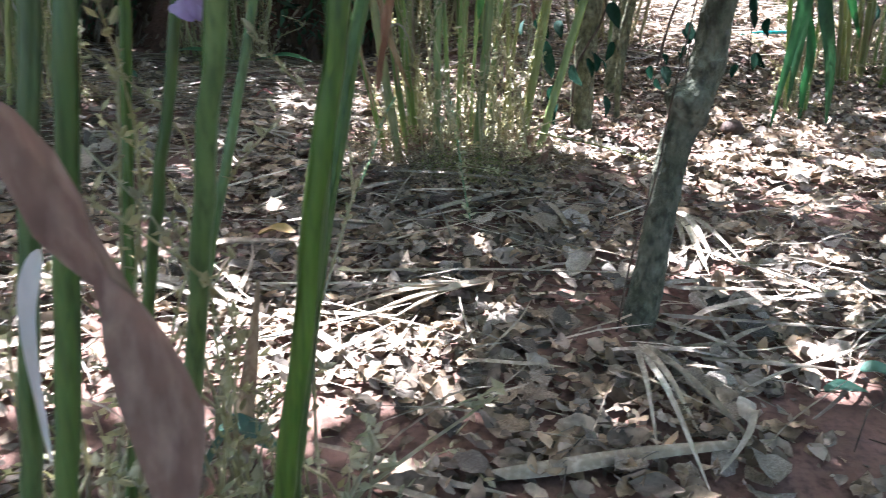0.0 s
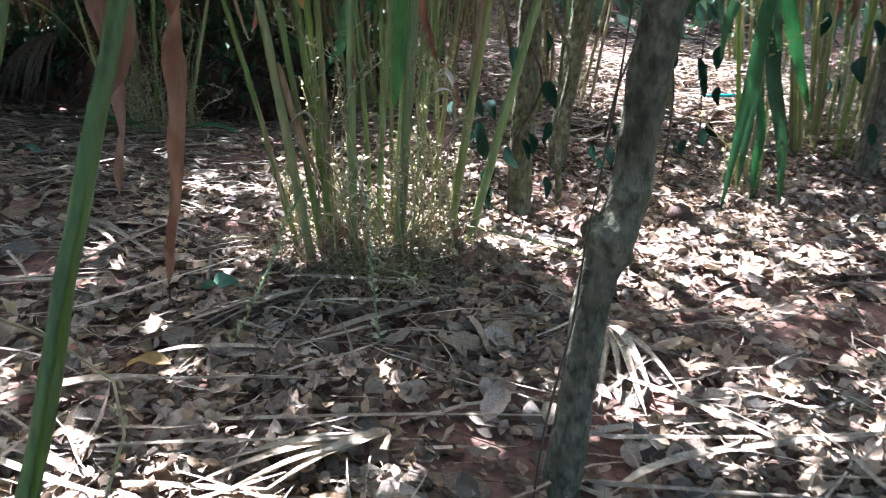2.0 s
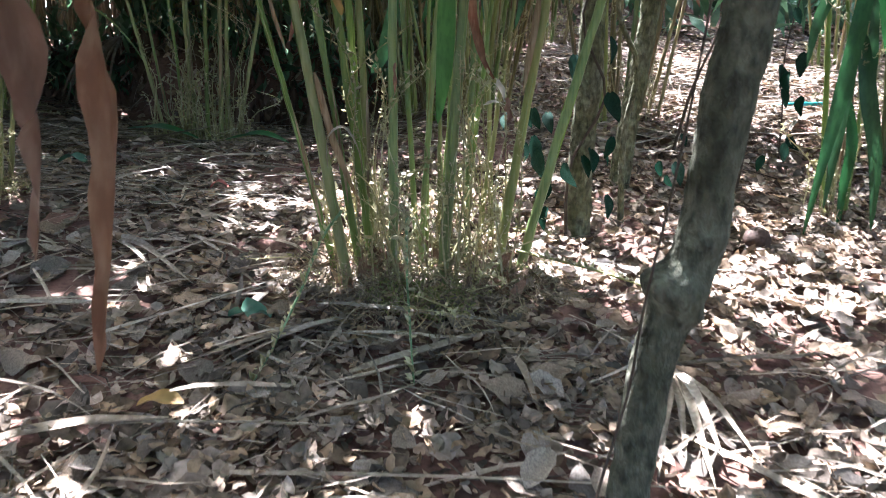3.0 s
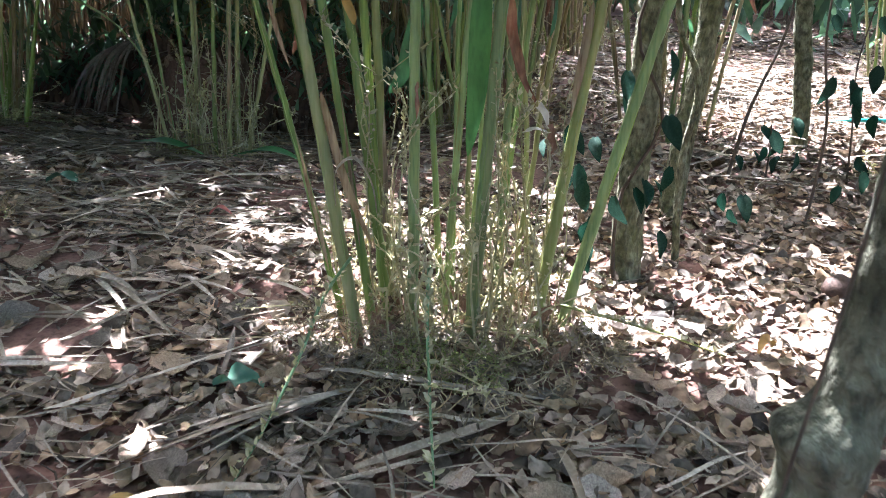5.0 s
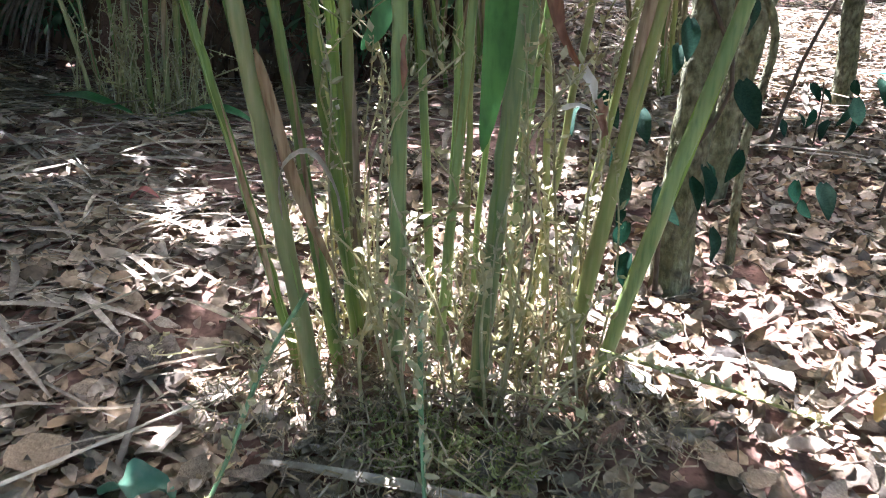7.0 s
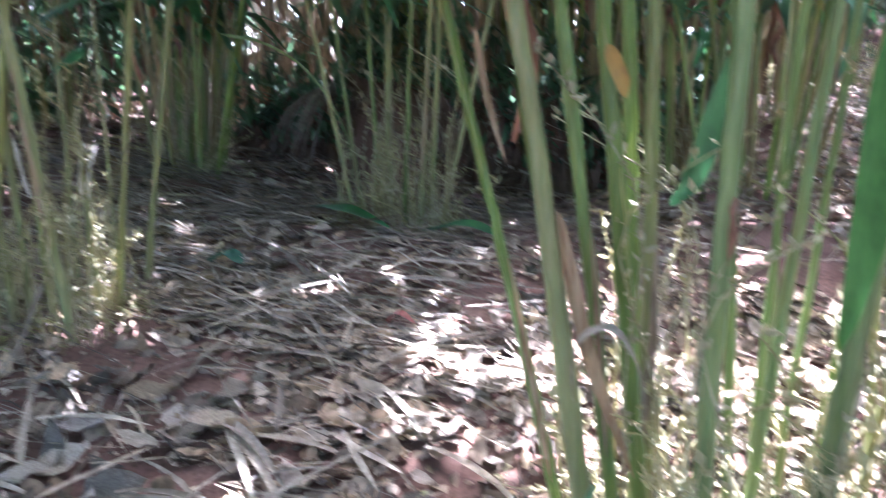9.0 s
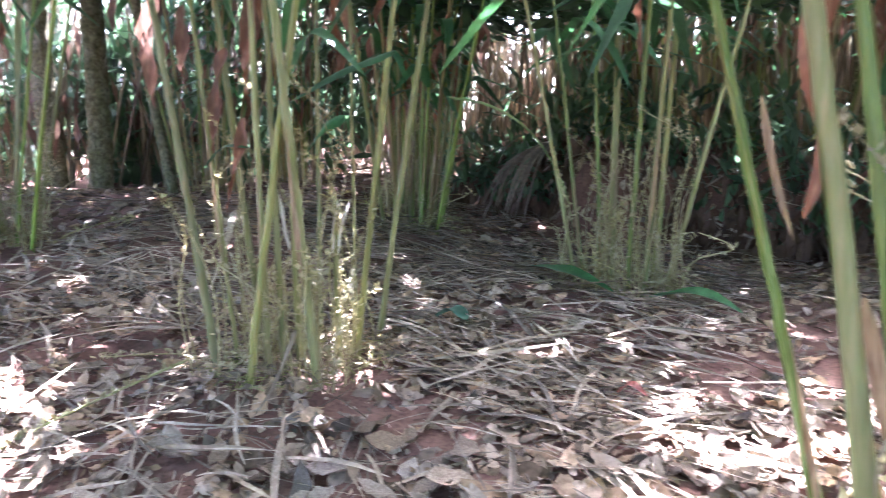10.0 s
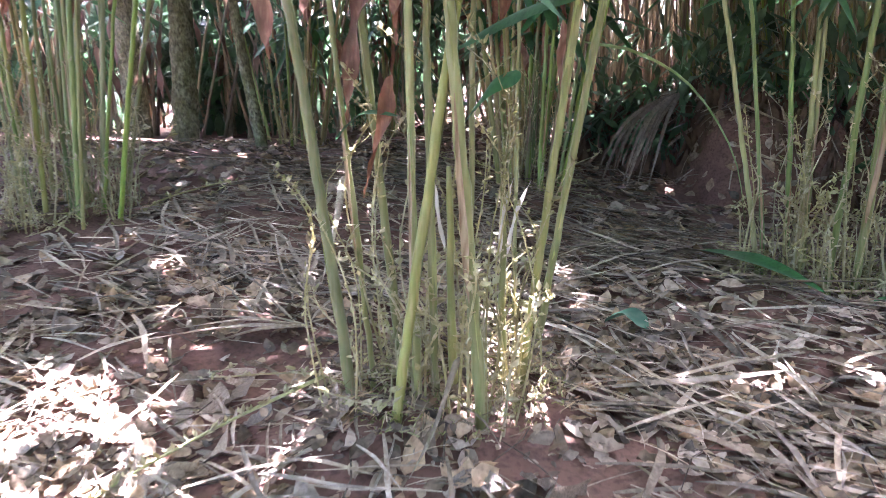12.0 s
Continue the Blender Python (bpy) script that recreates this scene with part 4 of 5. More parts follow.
for k, (pts, w) in enumerate([([(1.90, 4.05, 1.75), (1.85, 4.0, 1.45), (1.80, 4.0, 1.07), (1.72, 3.98, 0.56)], 0.085), ([(1.92, 4.1, 1.45), (1.95, 4.05, 1.19), (2.02, 4.04, 0.90), (2.04, 4.03, 0.58)], 0.085),
                              ([(1.98, 4.15, 1.8), (2.02, 4.1, 1.5), (2.08, 4.1, 1.30), (2.17, 4.08, 1.03)], 0.085), ([(1.95, 4.2, 1.15), (1.96, 4.15, 0.95), (1.95, 4.15, 0.76), (1.95, 4.15, 0.50)], 0.06),
                              ([(1.90, 4.1, 1.5), (1.87, 4.08, 1.2), (1.86, 4.08, 0.95), (1.83, 4.06, 0.68)], 0.07), ([(1.95, 4.1, 1.6), (1.97, 4.1, 1.35), (1.99, 4.1, 1.2), (2.08, 4.08, 0.78)], 0.06),
                              ([(1.88, 4.1, 1.7), (1.78, 4.1, 1.62), (1.72, 4.1, 1.48), (1.70, 4.1, 1.30)], 0.07)]):
    hang(right, "leaf", pts, w * 0.8, M_LEAF_DARK, "long drooping dark green leaf", (0.95, -0.3, 0), 0.3, 0.35, 0.15, k)
variants = []
for i, (vx, vy) in enumerate([(1.25, 6.2), (-3.55, 6.5), (-7.3, 9.0)]):
    variants.append(clump(vx, vy, filler(vx, vy, 15, 0.3, 30 + i, (0.025, 0.038), 0.3), "shaded cardamom clump among leaf litter", 22, 0.36, 10 + i, True, (M_STEM_BROWN, M_STEM_OLD, M_STEM), 2.4, 10, 60, 0.35, 0.42))
r = random.Random(77)
for i, (x, y) in enumerate([(-3.4, 9.5), (-2.6, 9.3), (-1.9, 9.7), (-1.2, 9.2), (-0.5, 9.6), (-4.3, 7.6), (0.35, 8.2), (0.2, 6.6), (-6.9, 7.3), (-7.6, 5.2), (-5.0, 8.9), (-3.9, 10.6), (-0.2, 7.4), (3.7, 6.2), (4.2, 4.6), (3.9, 8.6), (1.0, 9.8), (-6.0, 10.2), (-2.4, 10.8)]):
    tagged(copy_thing(variants[i % 3], Matrix.LocRotScale((x, y, lay(x, y)), Euler((0, 0, r.uniform(0, 6.28))), None)), "shaded cardamom clump with brown and green shoots")

# ---- saplings and vine by the mossy trees ----
def thin_plant(name, line, rad, label, category, material, leaves=(), sides=6):
    root = Vector(line[0])
    ob = new(name)
    ob.location = root
    part("stem", mesh_of("stem", *tube([along(line, i / 18) - root for i in range(19)], [rad * (1 - 0.025 * i) for i in range(19)], sides, 0.1, 3), material), ob)
    for m in leaves:
        part("leaf", HEART, ob, at=Matrix.Translation(-root) @ m)
    return tagged(ob, label, category)


hv, hf = [], []
for i in range(9):
    u = i / 8
    w = 0.36 * math.sin(math.pi * min(1, 0.06 + 0.94 * u)) ** 0.8 * (1 - 0.2 * u) if i < 8 else 0.01
    for k in (-1, -0.5, 0, 0.5, 1):
        hv.append((k * w + 0.05 * math.sin(4 * u), u * 1.25 - 0.06 * (1 - u) * abs(k), 0.5 * abs(k) * w - 0.4 * u * u + 0.03 * math.sin(9 * u + 3 * k)))
for i in range(8):
    for k in range(4):
        hf.append((i * 5 + k, i * 5 + k + 1, i * 5 + k + 6, i * 5 + k + 5))
HEART = mesh_of("leaf", hv, hf, M_HEART)


def heart_at(x, y, z, size, seed):
    r = random.Random(seed)
    return Matrix.LocRotScale((x, y, z), Euler((radians(-70 + r.uniform(-30, 35)), radians(r.uniform(-25, 25)), radians(180 + r.uniform(-60, 60)))), (size, size, size))


r = random.Random(8)
spots = [(0.56, 3.83, 1.12), (0.50, 3.83, 1.02), (0.40, 3.84, 1.12), (0.53, 3.83, 0.96), (0.555, 3.83, 0.81), (0.71, 3.83, 0.94), (0.81, 3.83, 1.20), (0.83, 3.83, 1.02), (0.64, 3.83, 0.91), (0.57, 3.83, 0.72), (0.66, 3.84, 1.35), (0.80, 3.84, 1.42)]
hearts = [heart_at(x, y, z, r.uniform(0.065, 0.10), i) for i, (x, y, z) in enumerate(spots)]
hearts += [heart_at(0.75 + r.uniform(-0.28, 0.45), 3.95 + r.uniform(-0.15, 0.35), g1 + r.uniform(0.05, 1.3), r.uniform(0.05, 0.09), 50 + i) for i in range(15)]
thin_plant("climbing_vine", [(0.66, 3.86, g1 - 0.02), (0.665, 3.87, g1 + 0.3), (0.80, 3.87, g1 + 0.6), (0.69, 3.87, g1 + 0.9), (0.80, 3.9, g1 + 1.3), (0.72, 3.92, g1 + 1.8)], 0.008, "climbing vine with dark pointed oval leaves on a trunk", "vine", M_VINE, hearts)
thin_plant("twisted_sapling", [(0.93, 4.06, lay(0.93, 4.06) - 0.02), (0.92, 4.06, 1.0), (0.96, 4.06, 1.3), (0.86, 4.06, 1.58), (0.9, 4.1, 2.2)], 0.017, "thin twisted mossy grey sapling", "sapling", M_BARK_DARK)
thin_plant("twisted_sapling", [(1.42, 5.2, lay(1.42, 5.2) - 0.02), (1.50, 5.2, 1.1), (1.55, 5.2, 1.25), (1.66, 5.2, 1.6), (1.7, 5.2, 2.3)], 0.011, "thin crooked dark sapling", "sapling", M_VINE)
hr = [heart_at(1.60 + r.uniform(-0.25, 0.3), 4.5 + r.uniform(-0.2, 0.2), lay(1.6, 4.5) + r.uniform(0.15, 0.95), r.uniform(0.06, 0.09), 90 + i) for i in range(9)]
thin_plant("vine_sapling", [(1.6, 4.55, lay(1.6, 4.55) - 0.02), (1.62, 4.5, 1.1), (1.57, 4.5, 1.5), (1.6, 4.5, 2.0)], 0.008, "slender sapling with dark pointed oval leaves", "sapling", M_VINE, hr)
hr = [heart_at(2.72 + r.uniform(-0.3, 0.35), 4.45 + r.uniform(-0.2, 0.2), lay(2.7, 4.5) + r.uniform(0.1, 1.2), r.uniform(0.08, 0.13), 130 + i) for i in range(14)]
thin_plant("vine_sapling", [(2.72, 4.5, lay(2.72, 4.5) - 0.02), (2.75, 4.5, 1.1), (2.82, 4.52, 1.5), (2.8, 4.5, 2.0)], 0.008, "slender sapling with dark pointed oval leaves", "sapling", M_VINE, hr)
hr = [heart_at(x + r.uniform(-0.05, 0.05), 5.3 + r.uniform(-0.1, 0.1), z + r.uniform(-0.04, 0.08), r.uniform(0.055, 0.085), 170 + i) for i, (x, z) in enumerate([(1.66, 0.97), (1.60, 0.84), (1.75, 0.9), (1.53, 0.75), (1.70, 0.80), (1.62, 0.92), (1.8, 1.0), (1.56, 0.88), (1.72, 1.02)])]
thin_plant("weed_sapling", [(1.66, 5.3, lay(1.66, 5.3) - 0.02), (1.67, 5.3, lay(1.66, 5.3) + 0.2), (1.66, 5.3, 1.05)], 0.006, "low weedy sapling with dark pointed oval leaves", "sapling", M_VINE, hr)
hr = [heart_at(x + r.uniform(-0.05, 0.05), 5.3 + r.uniform(-0.1, 0.1), z + r.uniform(-0.04, 0.08), r.uniform(0.07, 0.11), 210 + i) for i, (x, z) in enumerate([(2.01, 1.29), (2.09, 1.17), (2.02, 1.09), (2.15, 1.05), (2.2, 1.3), (2.12, 0.9)])]
thin_plant("weed_sapling", [(2.1, 5.32, lay(2.1, 5.32) - 0.02), (2.09, 5.32, 1.0), (2.06, 5.3, 1.35), (2.12, 5.3, 1.7)], 0.007, "low weedy sapling with dark pointed oval leaves", "sapling", M_VINE, hr)
hr = [heart_at(0.885, 1.9, 1.62, 0.11, 3), heart_at(0.94, 1.95, 1.72, 0.10, 8)]
thin_plant("trunk_creeper", [(0.475, 1.90, g0), (0.50, 1.90, g0 + 0.22), (0.545, 1.89, g0 + 0.45), (0.56, 1.88, g0 + 0.62), (0.60, 1.87, g0 + 0.9), (0.64, 1.86, g0 + 1.3), (0.68, 1.83, g0 + 1.9)], 0.0035, "thin dark creeper running up a grey trunk", "vine", M_VINE, hr)

# ---- loose things on the ground ----
def lying(name, line, width, material, label, category, seed=0, fold=0.5, tip=0.3, lift=0.02, wave=0.1):
    root = Vector((line[0][0], line[0][1], high(*line[0][:2])))
    pts = [Vector((x, y, high(x, y) + lift + h)) - root for x, y, h in line]
    ob = new(name, mesh_of(name, *blade(pts, width, (0.2, 1, 0), fold, 0.2, wave, 14, tip, seed), material))
    ob.location = root
    return tagged(ob, label, category)


lying("fallen_stalk", [(0.10, 1.33, 0.02), (0.4, 1.39, 0.03), (0.72, 1.43, 0.02)], 0.05, M_STRAW_ONE, "straight dry stalk lying on bare soil", "stalk", 1, -0.9, 0.6)
lying("fallen_stalk", [(-0.35, 2.2, 0.01), (0.2, 2.2, 0.03), (0.75, 2.22, 0.02), (1.3, 2.25, 0.02)], 0.026, M_STRAW_ONE, "long dry stalk lying across the litter", "stalk", 2, -0.6, 0.12)
lying("fallen_stalk", [(-0.8, 2.33, 0.02), (-0.4, 2.36, 0.03), (0.0, 2.40, 0.02)], 0.03, M_STRAW_ONE, "long dry stalk lying across the litter", "stalk", 3, -0.6, 0.15)
lying("fallen_stalk", [(-0.9, 2.75, 0.02), (-0.55, 3.05, 0.05), (-0.35, 3.25, 0.05)], 0.028, M_STRAW_ONE, "dry stalk leaning towards a clump", "stalk", 4, -0.6, 0.15)
lying("fallen_stalk", [(-1.05, 3.08, 0.02), (-0.85, 3.4, 0.035), (-0.65, 3.72, 0.03)], 0.045, M_STRAW_ONE, "dry stalk lying on leaf litter", "stalk", 5, -0.6, 0.15)
lying("fallen_stalk", [(-3.5, 4.8, 0.16), (-3.2, 4.45, 0.08), (-2.95, 4.15, 0.02)], 0.06, M_STRAW_ONE, "broad dry stalk propped on the litter", "stalk", 6, -0.5, 0.12)
lying("fallen_stalk", [(-1.90, 3.67, 0.17), (-1.88, 3.55, 0.06), (-1.865, 3.44, 0.02)], 0.022, M_STRAW_ONE, "pale split stalk leaning at a clump foot", "stalk", 7, -0.5, 0.2)
def fan(cx, cy, toward, spans, width, label):
    """A fallen leaf torn into blades that fan out over the ground. spans: turn from the middle, length."""
    ob = new("fanned_leaf")
    ob.location = (cx, cy, high(cx, cy))
    for n, (a, b) in enumerate(spans):
        way = Vector((math.cos(toward + a), math.sin(toward + a), 0))
        pts = []
        for u in (0.02 * n, 0.5, 1.0):
            p = Vector((cx, cy, 0)) + way * (b * u)
            p.z = high(p.x, p.y) + 0.022 + 0.028 * math.sin(3.1 * u) + 0.004 * n
            pts.append(p - ob.location)
        part("blade", mesh_of("blade", *blade(pts, width * (0.7 + 0.12 * n % 0.5), (-way.y, way.x, 0), 0.5, 0.3, 0.15, 12, 0.5, n), M_STRAW_ONE), ob)
    return tagged(ob, label, "fallen leaf")


fan(-0.12, 2.98, 3.75, [(-0.09, 0.58), (0.0, 0.62), (0.05, 0.68), (0.12, 0.6), (0.2, 0.52)], 0.03, "long dry strap leaf fanned out on the litter")
fan(0.16, 2.14, 3.45, [(-0.1, 0.4), (0.0, 0.5), (0.1, 0.56), (0.24, 0.5), (0.37, 0.4)], 0.04, "broad bleached leaf torn into blades on the litter")
fan(0.86, 2.74, -1.65, [(-0.42, 0.36), (-0.22, 0.5), (-0.08, 0.42), (0.03, 0.52), (0.15, 0.4), (0.33, 0.46)], 0.028, "grey dry leaf torn into drooping blades")
fan(0.50, 1.80, -1.45, [(-0.22, 0.42), (-0.05, 0.52), (0.06, 0.36), (0.3, 0.44)], 0.022, "grey dry blades spread at a trunk foot")
fan(-2.75, 3.95, 3.9, [(-0.3, 0.5), (-0.1, 0.62), (0.02, 0.5), (0.16, 0.6), (0.4, 0.45)], 0.03, "grey dry leaf torn into blades on the soil")
fan(-1.2, 3.55, 5.6, [(-0.12, 0.45), (0.0, 0.6), (0.09, 0.38)], 0.032, "broad grey fallen leaf split into blades")
lying("fallen_stalk", [(-0.9, 2.02, 0.02), (-0.3, 2.07, 0.03), (0.25, 2.1, 0.02)], 0.034, M_STRAW_ONE, "long dry stalk lying across the litter", "stalk", 60, -0.6, 0.12)
lying("fallen_stalk", [(0.66, 2.12, 0.02), (1.2, 2.13, 0.03), (1.75, 2.2, 0.02)], 0.034, M_STRAW_ONE, "long dry stalk lying across the litter", "stalk", 61, -0.6, 0.12)
lying("fallen_stalk", [(-0.3, 2.62, 0.02), (0.3, 2.55, 0.03), (0.95, 2.5, 0.02)], 0.014, M_STRAW_ONE, "thin dry stalk lying across the litter", "stalk", 62, -0.6, 0.12)
lying("green_leaf", [(-0.53, 2.93, 0.02), (-0.46, 2.95, 0.03), (-0.39, 2.93, 0.02)], 0.07, M_LIMP, "limp grey-green fallen leaf", "leaf", 30, 0.5, 0.75, 0.02, 0.6)
lying("green_leaf", [(-0.44, 1.2, 0.10), (-0.40, 1.27, 0.14), (-0.33, 1.33, 0.05)], 0.07, M_LIMP, "limp grey-green fallen leaf", "leaf", 31, 0.3, 0.75)
lying("green_leaf", [(-1.93, 4.50, 0.02), (-1.86, 4.53, 0.05), (-1.79, 4.53, 0.02)], 0.09, M_LIMP, "small green fallen leaf", "leaf", 32, 0.3, 0.75)
lying("green_leaf", [(-1.95, 5.4, 0.05), (-1.65, 5.2, 0.08), (-1.40, 5.12, 0.03)], 0.09, M_LEAF, "long green fallen leaf", "leaf", 33, 0.3, 0.75)
lying("green_leaf", [(-1.25, 5.15, 0.03), (-1.05, 5.2, 0.07), (-0.85, 5.1, 0.03)], 0.09, M_LEAF, "long green fallen leaf", "leaf", 34, 0.3, 0.75)
lying("grey_leaf", [(0.92, 1.62, 0.01), (0.97, 1.63, 0.02), (1.03, 1.63, 0.01)], 0.045, M_LIMP, "limp grey-green fallen leaf on bare soil", "leaf", 35, 0.4, 0.75)
lying("grey_leaf", [(1.04, 1.70, 0.03), (1.08, 1.66, 0.04), (1.10, 1.60, 0.01)], 0.07, M_LIMP, "limp grey-green fallen leaf on bare soil", "leaf", 39, 0.3, 0.75)
lying("fallen_stalk", [(0.66, 1.74, 0.02), (0.85, 1.71, 0.04), (1.03, 1.70, 0.02)], 0.022, M_STRAW_ONE, "short dry stalk lying on bare soil", "stalk", 63, -0.7, 0.5)
lying("fallen_stalk", [(0.60, 1.93, 0.03), (0.95, 1.88, 0.05), (1.35, 1.86, 0.02)], 0.026, M_STRAW_ONE, "long dry stalk lying across the litter", "stalk", 64, -0.6, 0.2)
lying("curled_leaf", [(0.70, 1.50, 0.06), (0.66, 1.44, 0.09), (0.63, 1.38, 0.07), (0.56, 1.32, 0.02)], 0.055, M_STRAW_ONE, "curled dry grey leaf over a fallen stalk", "leaf", 65, 0.5, 0.5)
lying("yellow_leaf", [(-0.62, 2.43, 0.02), (-0.56, 2.45, 0.03), (-0.50, 2.45, 0.02)], 0.07, M_YELLOW, "yellow fallen leaf on brown litter", "leaf", 36, 0.3, 0.75)
lying("yellow_leaf", [(1.02, 3.28, 0.02), (1.05, 3.31, 0.05), (1.07, 3.34, 0.02)], 0.05, M_YELLOW, "yellow fallen leaf on brown litter", "leaf", 37, 0.3, 0.75)
lying("red_leaf", [(-1.03, 4.23, 0.02), (-0.99, 4.24, 0.05), (-0.94, 4.25, 0.02)], 0.038, M_RED, "red fallen leaf on brown litter", "leaf", 38, 0.3, 0.75)
tz = lay(2.75, 6.7)
pipe = new("plastic_pipe", mesh_of("plastic_pipe", *tube([(-0.2, 0.02, 0.03), (-0.05, 0.0, 0.045), (0.2, -0.02, 0.05)], [0.016, 0.016, 0.016], 10), M_TEAL))
pipe.location = (2.75, 6.7, tz)
tagged(pipe, "short piece of teal plastic pipe on the slope", "pipe")
nut = new("dark_pod", mesh_of("dark_pod", *tube([(0, 0, 0.0), (0, 0, 0.02), (0, 0.005, 0.055), (0, 0.01, 0.09), (0, 0.01, 0.105)], [0.03, 0.055, 0.062, 0.045, 0.012], 12, 0.12, 4), M_POD))
nut.location = (1.46, 3.8, high(1.46, 3.8) - 0.01)
tagged(nut, "dark round pod lying in sunlit leaves", "pod")
# withered frond against the bank
frond = new("withered_frond")
frond.location = (-3.2, 7.85, lay(-3.2, 7.85))
r = random.Random(3)
for k in range(18):
    a = r.uniform(-1.2, 0.5)
    top = Vector((0.0, 0.25, 0.75))
    end = Vector((0.38 * math.sin(a) - 0.15, -0.1 - 0.2 * math.cos(a), r.uniform(-0.02, 0.22))) * r.uniform(0.6, 1.1)
    part("blade", mesh_of("blade", *blade([top, (top + end) / 2 + Vector((0.1 * math.sin(a), -0.06, 0.12)), end], r.uniform(0.03, 0.05), (1, 0.2, 0), 0.4, 0.5, 0.3, 8, 0.4, k), M_FROND), frond)
tagged(frond, "withered grey frond hanging down a red bank", "frond")


# ---- leaf litter ----
def lay_mat(x, y, size, rnd, tilt, lift, yaw=None):
    z = high(x, y) + lift
    sx = (lay(x + 0.1, y) - lay(x - 0.1, y)) / 0.2
    sy = (lay(x, y + 0.1) - lay(x, y - 0.1)) / 0.2
    a = rnd.uniform(0, 6.283) if yaw is None else yaw
    rot = Euler((math.atan(sy) + rnd.gauss(0, tilt), -math.atan(sx) + rnd.gauss(0, tilt), 0)).to_matrix().to_4x4()
    return Matrix.Translation((x, y, z)) @ rot @ Matrix.Rotation(a, 4, "Z") @ Matrix.Diagonal((size, size, size, 1))


def cover(x, y):
    """How thickly leaves lie here: bare soil shows in patches."""
    k = 0.64 + 0.95 * noise.noise(Vector((x * 1.6, y * 1.6, 2.2))) + 0.5 * noise.noise(Vector((x * 4.5, y * 4.5, 5.2)))
    k -= 0.9 * (1 - smooth(0.5, 1.6, ((x - 0.95) / 0.45) ** 2 + ((y - 1.35) / 0.3) ** 2))
    k -= 0.5 * (1 - smooth(0.5, 1.6, ((x + 1.5) / 0.5) ** 2 + ((y - 3.2) / 0.3) ** 2))
    k += 0.35 * (1 - smooth(0.5, 1.6, ((x + 0.65) / 0.5) ** 2 + ((y - 3.5) / 0.4) ** 2))
    if x < 0.2 and 8.15 < y < 8.6:
        k -= 0.15
    return k


ROUND = [litter_leaf(i) for i in range(16)]
PLAIN = [litter_leaf(i + 30, 3, 4) for i in range(10)]
STRAP = [litter_blade(100 + i) for i in range(20)]
rnd = random.Random(21)
leaf_m = [[] for _ in ROUND]
plain_m = [[] for _ in PLAIN]
strap_m = [[] for _ in STRAP]
for x0, x1, y0, y1, n, lo, hi in [(-3.6, 2.6, 1.0, 5.0, 15500, 0.045, 0.115), (-7.5, 4.5, 5.0, 9.6, 13000, 0.06, 0.12), (-7.5, -3.6, 1.5, 5.0, 3000, 0.06, 0.13), (2.6, 5.0, 1.5, 5.0, 1800, 0.06, 0.13), (-9, 6, 9.6, 14, 5000, 0.1, 0.2), (1.0, 5.0, 5.5, 12, 4500, 0.07, 0.16), (-0.9, 1.4, 0.55, 1.0, 300, 0.05, 0.11)]:
    for _ in range(n):
        x, y = rnd.uniform(x0, x1), rnd.uniform(y0, y1)
        if rnd.random() < cover(x, y):
            (leaf_m[rnd.randrange(16)] if x0 == -3.6 else plain_m[rnd.randrange(10)]).append(np.array(lay_mat(x, y, rnd.uniform(lo, hi), rnd, 0.24, rnd.uniform(0.002, 0.028))))
for x0, x1, y0, y1, n, lo, hi in [(0.5, 1.5, 1.66, 2.15, 38, 0.15, 0.45), (-1.4, 1.6, 1.6, 2.9, 75, 0.2, 0.65), (-3.6, 2.6, 1.2, 5.0, 260, 0.12, 0.45), (-4.5, -0.8, 4.0, 6.5, 1900, 0.15, 0.5), (-4.2, -2.2, 2.8, 4.9, 700, 0.1, 0.4), (-2.2, -0.5, 3.0, 4.4, 420, 0.1, 0.38), (-4.5, -0.2, 7.9, 8.9, 420, 0.2, 0.6), (-7.5, 4.5, 5.0, 9.6, 900, 0.3, 0.8), (1.2, 4.5, 6.5, 12, 450, 0.3, 0.9)]:
    for _ in range(n):
        x, y = rnd.uniform(x0, x1), rnd.uniform(y0, y1)
        if rnd.random() < cover(x, y) + 0.25:
            yaw = rnd.gauss(0.1, 0.55) if rnd.random() < 0.7 else rnd.uniform(0, 6.28)
            strap_m[rnd.randrange(10) + (10 if y > 3.9 or x < -2 else 0)].append(np.array(lay_mat(x, y, rnd.uniform(lo, hi), rnd, 0.09, rnd.uniform(0.008, 0.04), yaw)))
for _ in range(17000):
    x, y = rnd.uniform(-3.6, 2.6), rnd.uniform(1.0, 5.0)
    if rnd.random() < cover(x, y) + 0.15:
        plain_m[rnd.randrange(10)].append(np.array(lay_mat(x, y, rnd.uniform(0.015, 0.045), rnd, 0.35, rnd.uniform(0.0, 0.022))))
for _ in range(5500):
    x, y = rnd.uniform(-1.4, 2.0), rnd.uniform(1.1, 3.0)
    if rnd.random() < cover(x, y) + 0.1:
        plain_m[rnd.randrange(10)].append(np.array(lay_mat(x, y, rnd.uniform(0.02, 0.06), rnd, 0.5, rnd.uniform(0.01, 0.04))))
for _ in range(260):
    x, y = rnd.uniform(-1.3, 1.8), rnd.uniform(1.35, 2.9)
    strap_m[rnd.choice((0, 1, 2, 5, 6, 7))].append(np.array(lay_mat(x, y, rnd.uniform(0.12, 0.4), rnd, 0.14, rnd.uniform(0.02, 0.05), rnd.gauss(0.1, 0.8))))
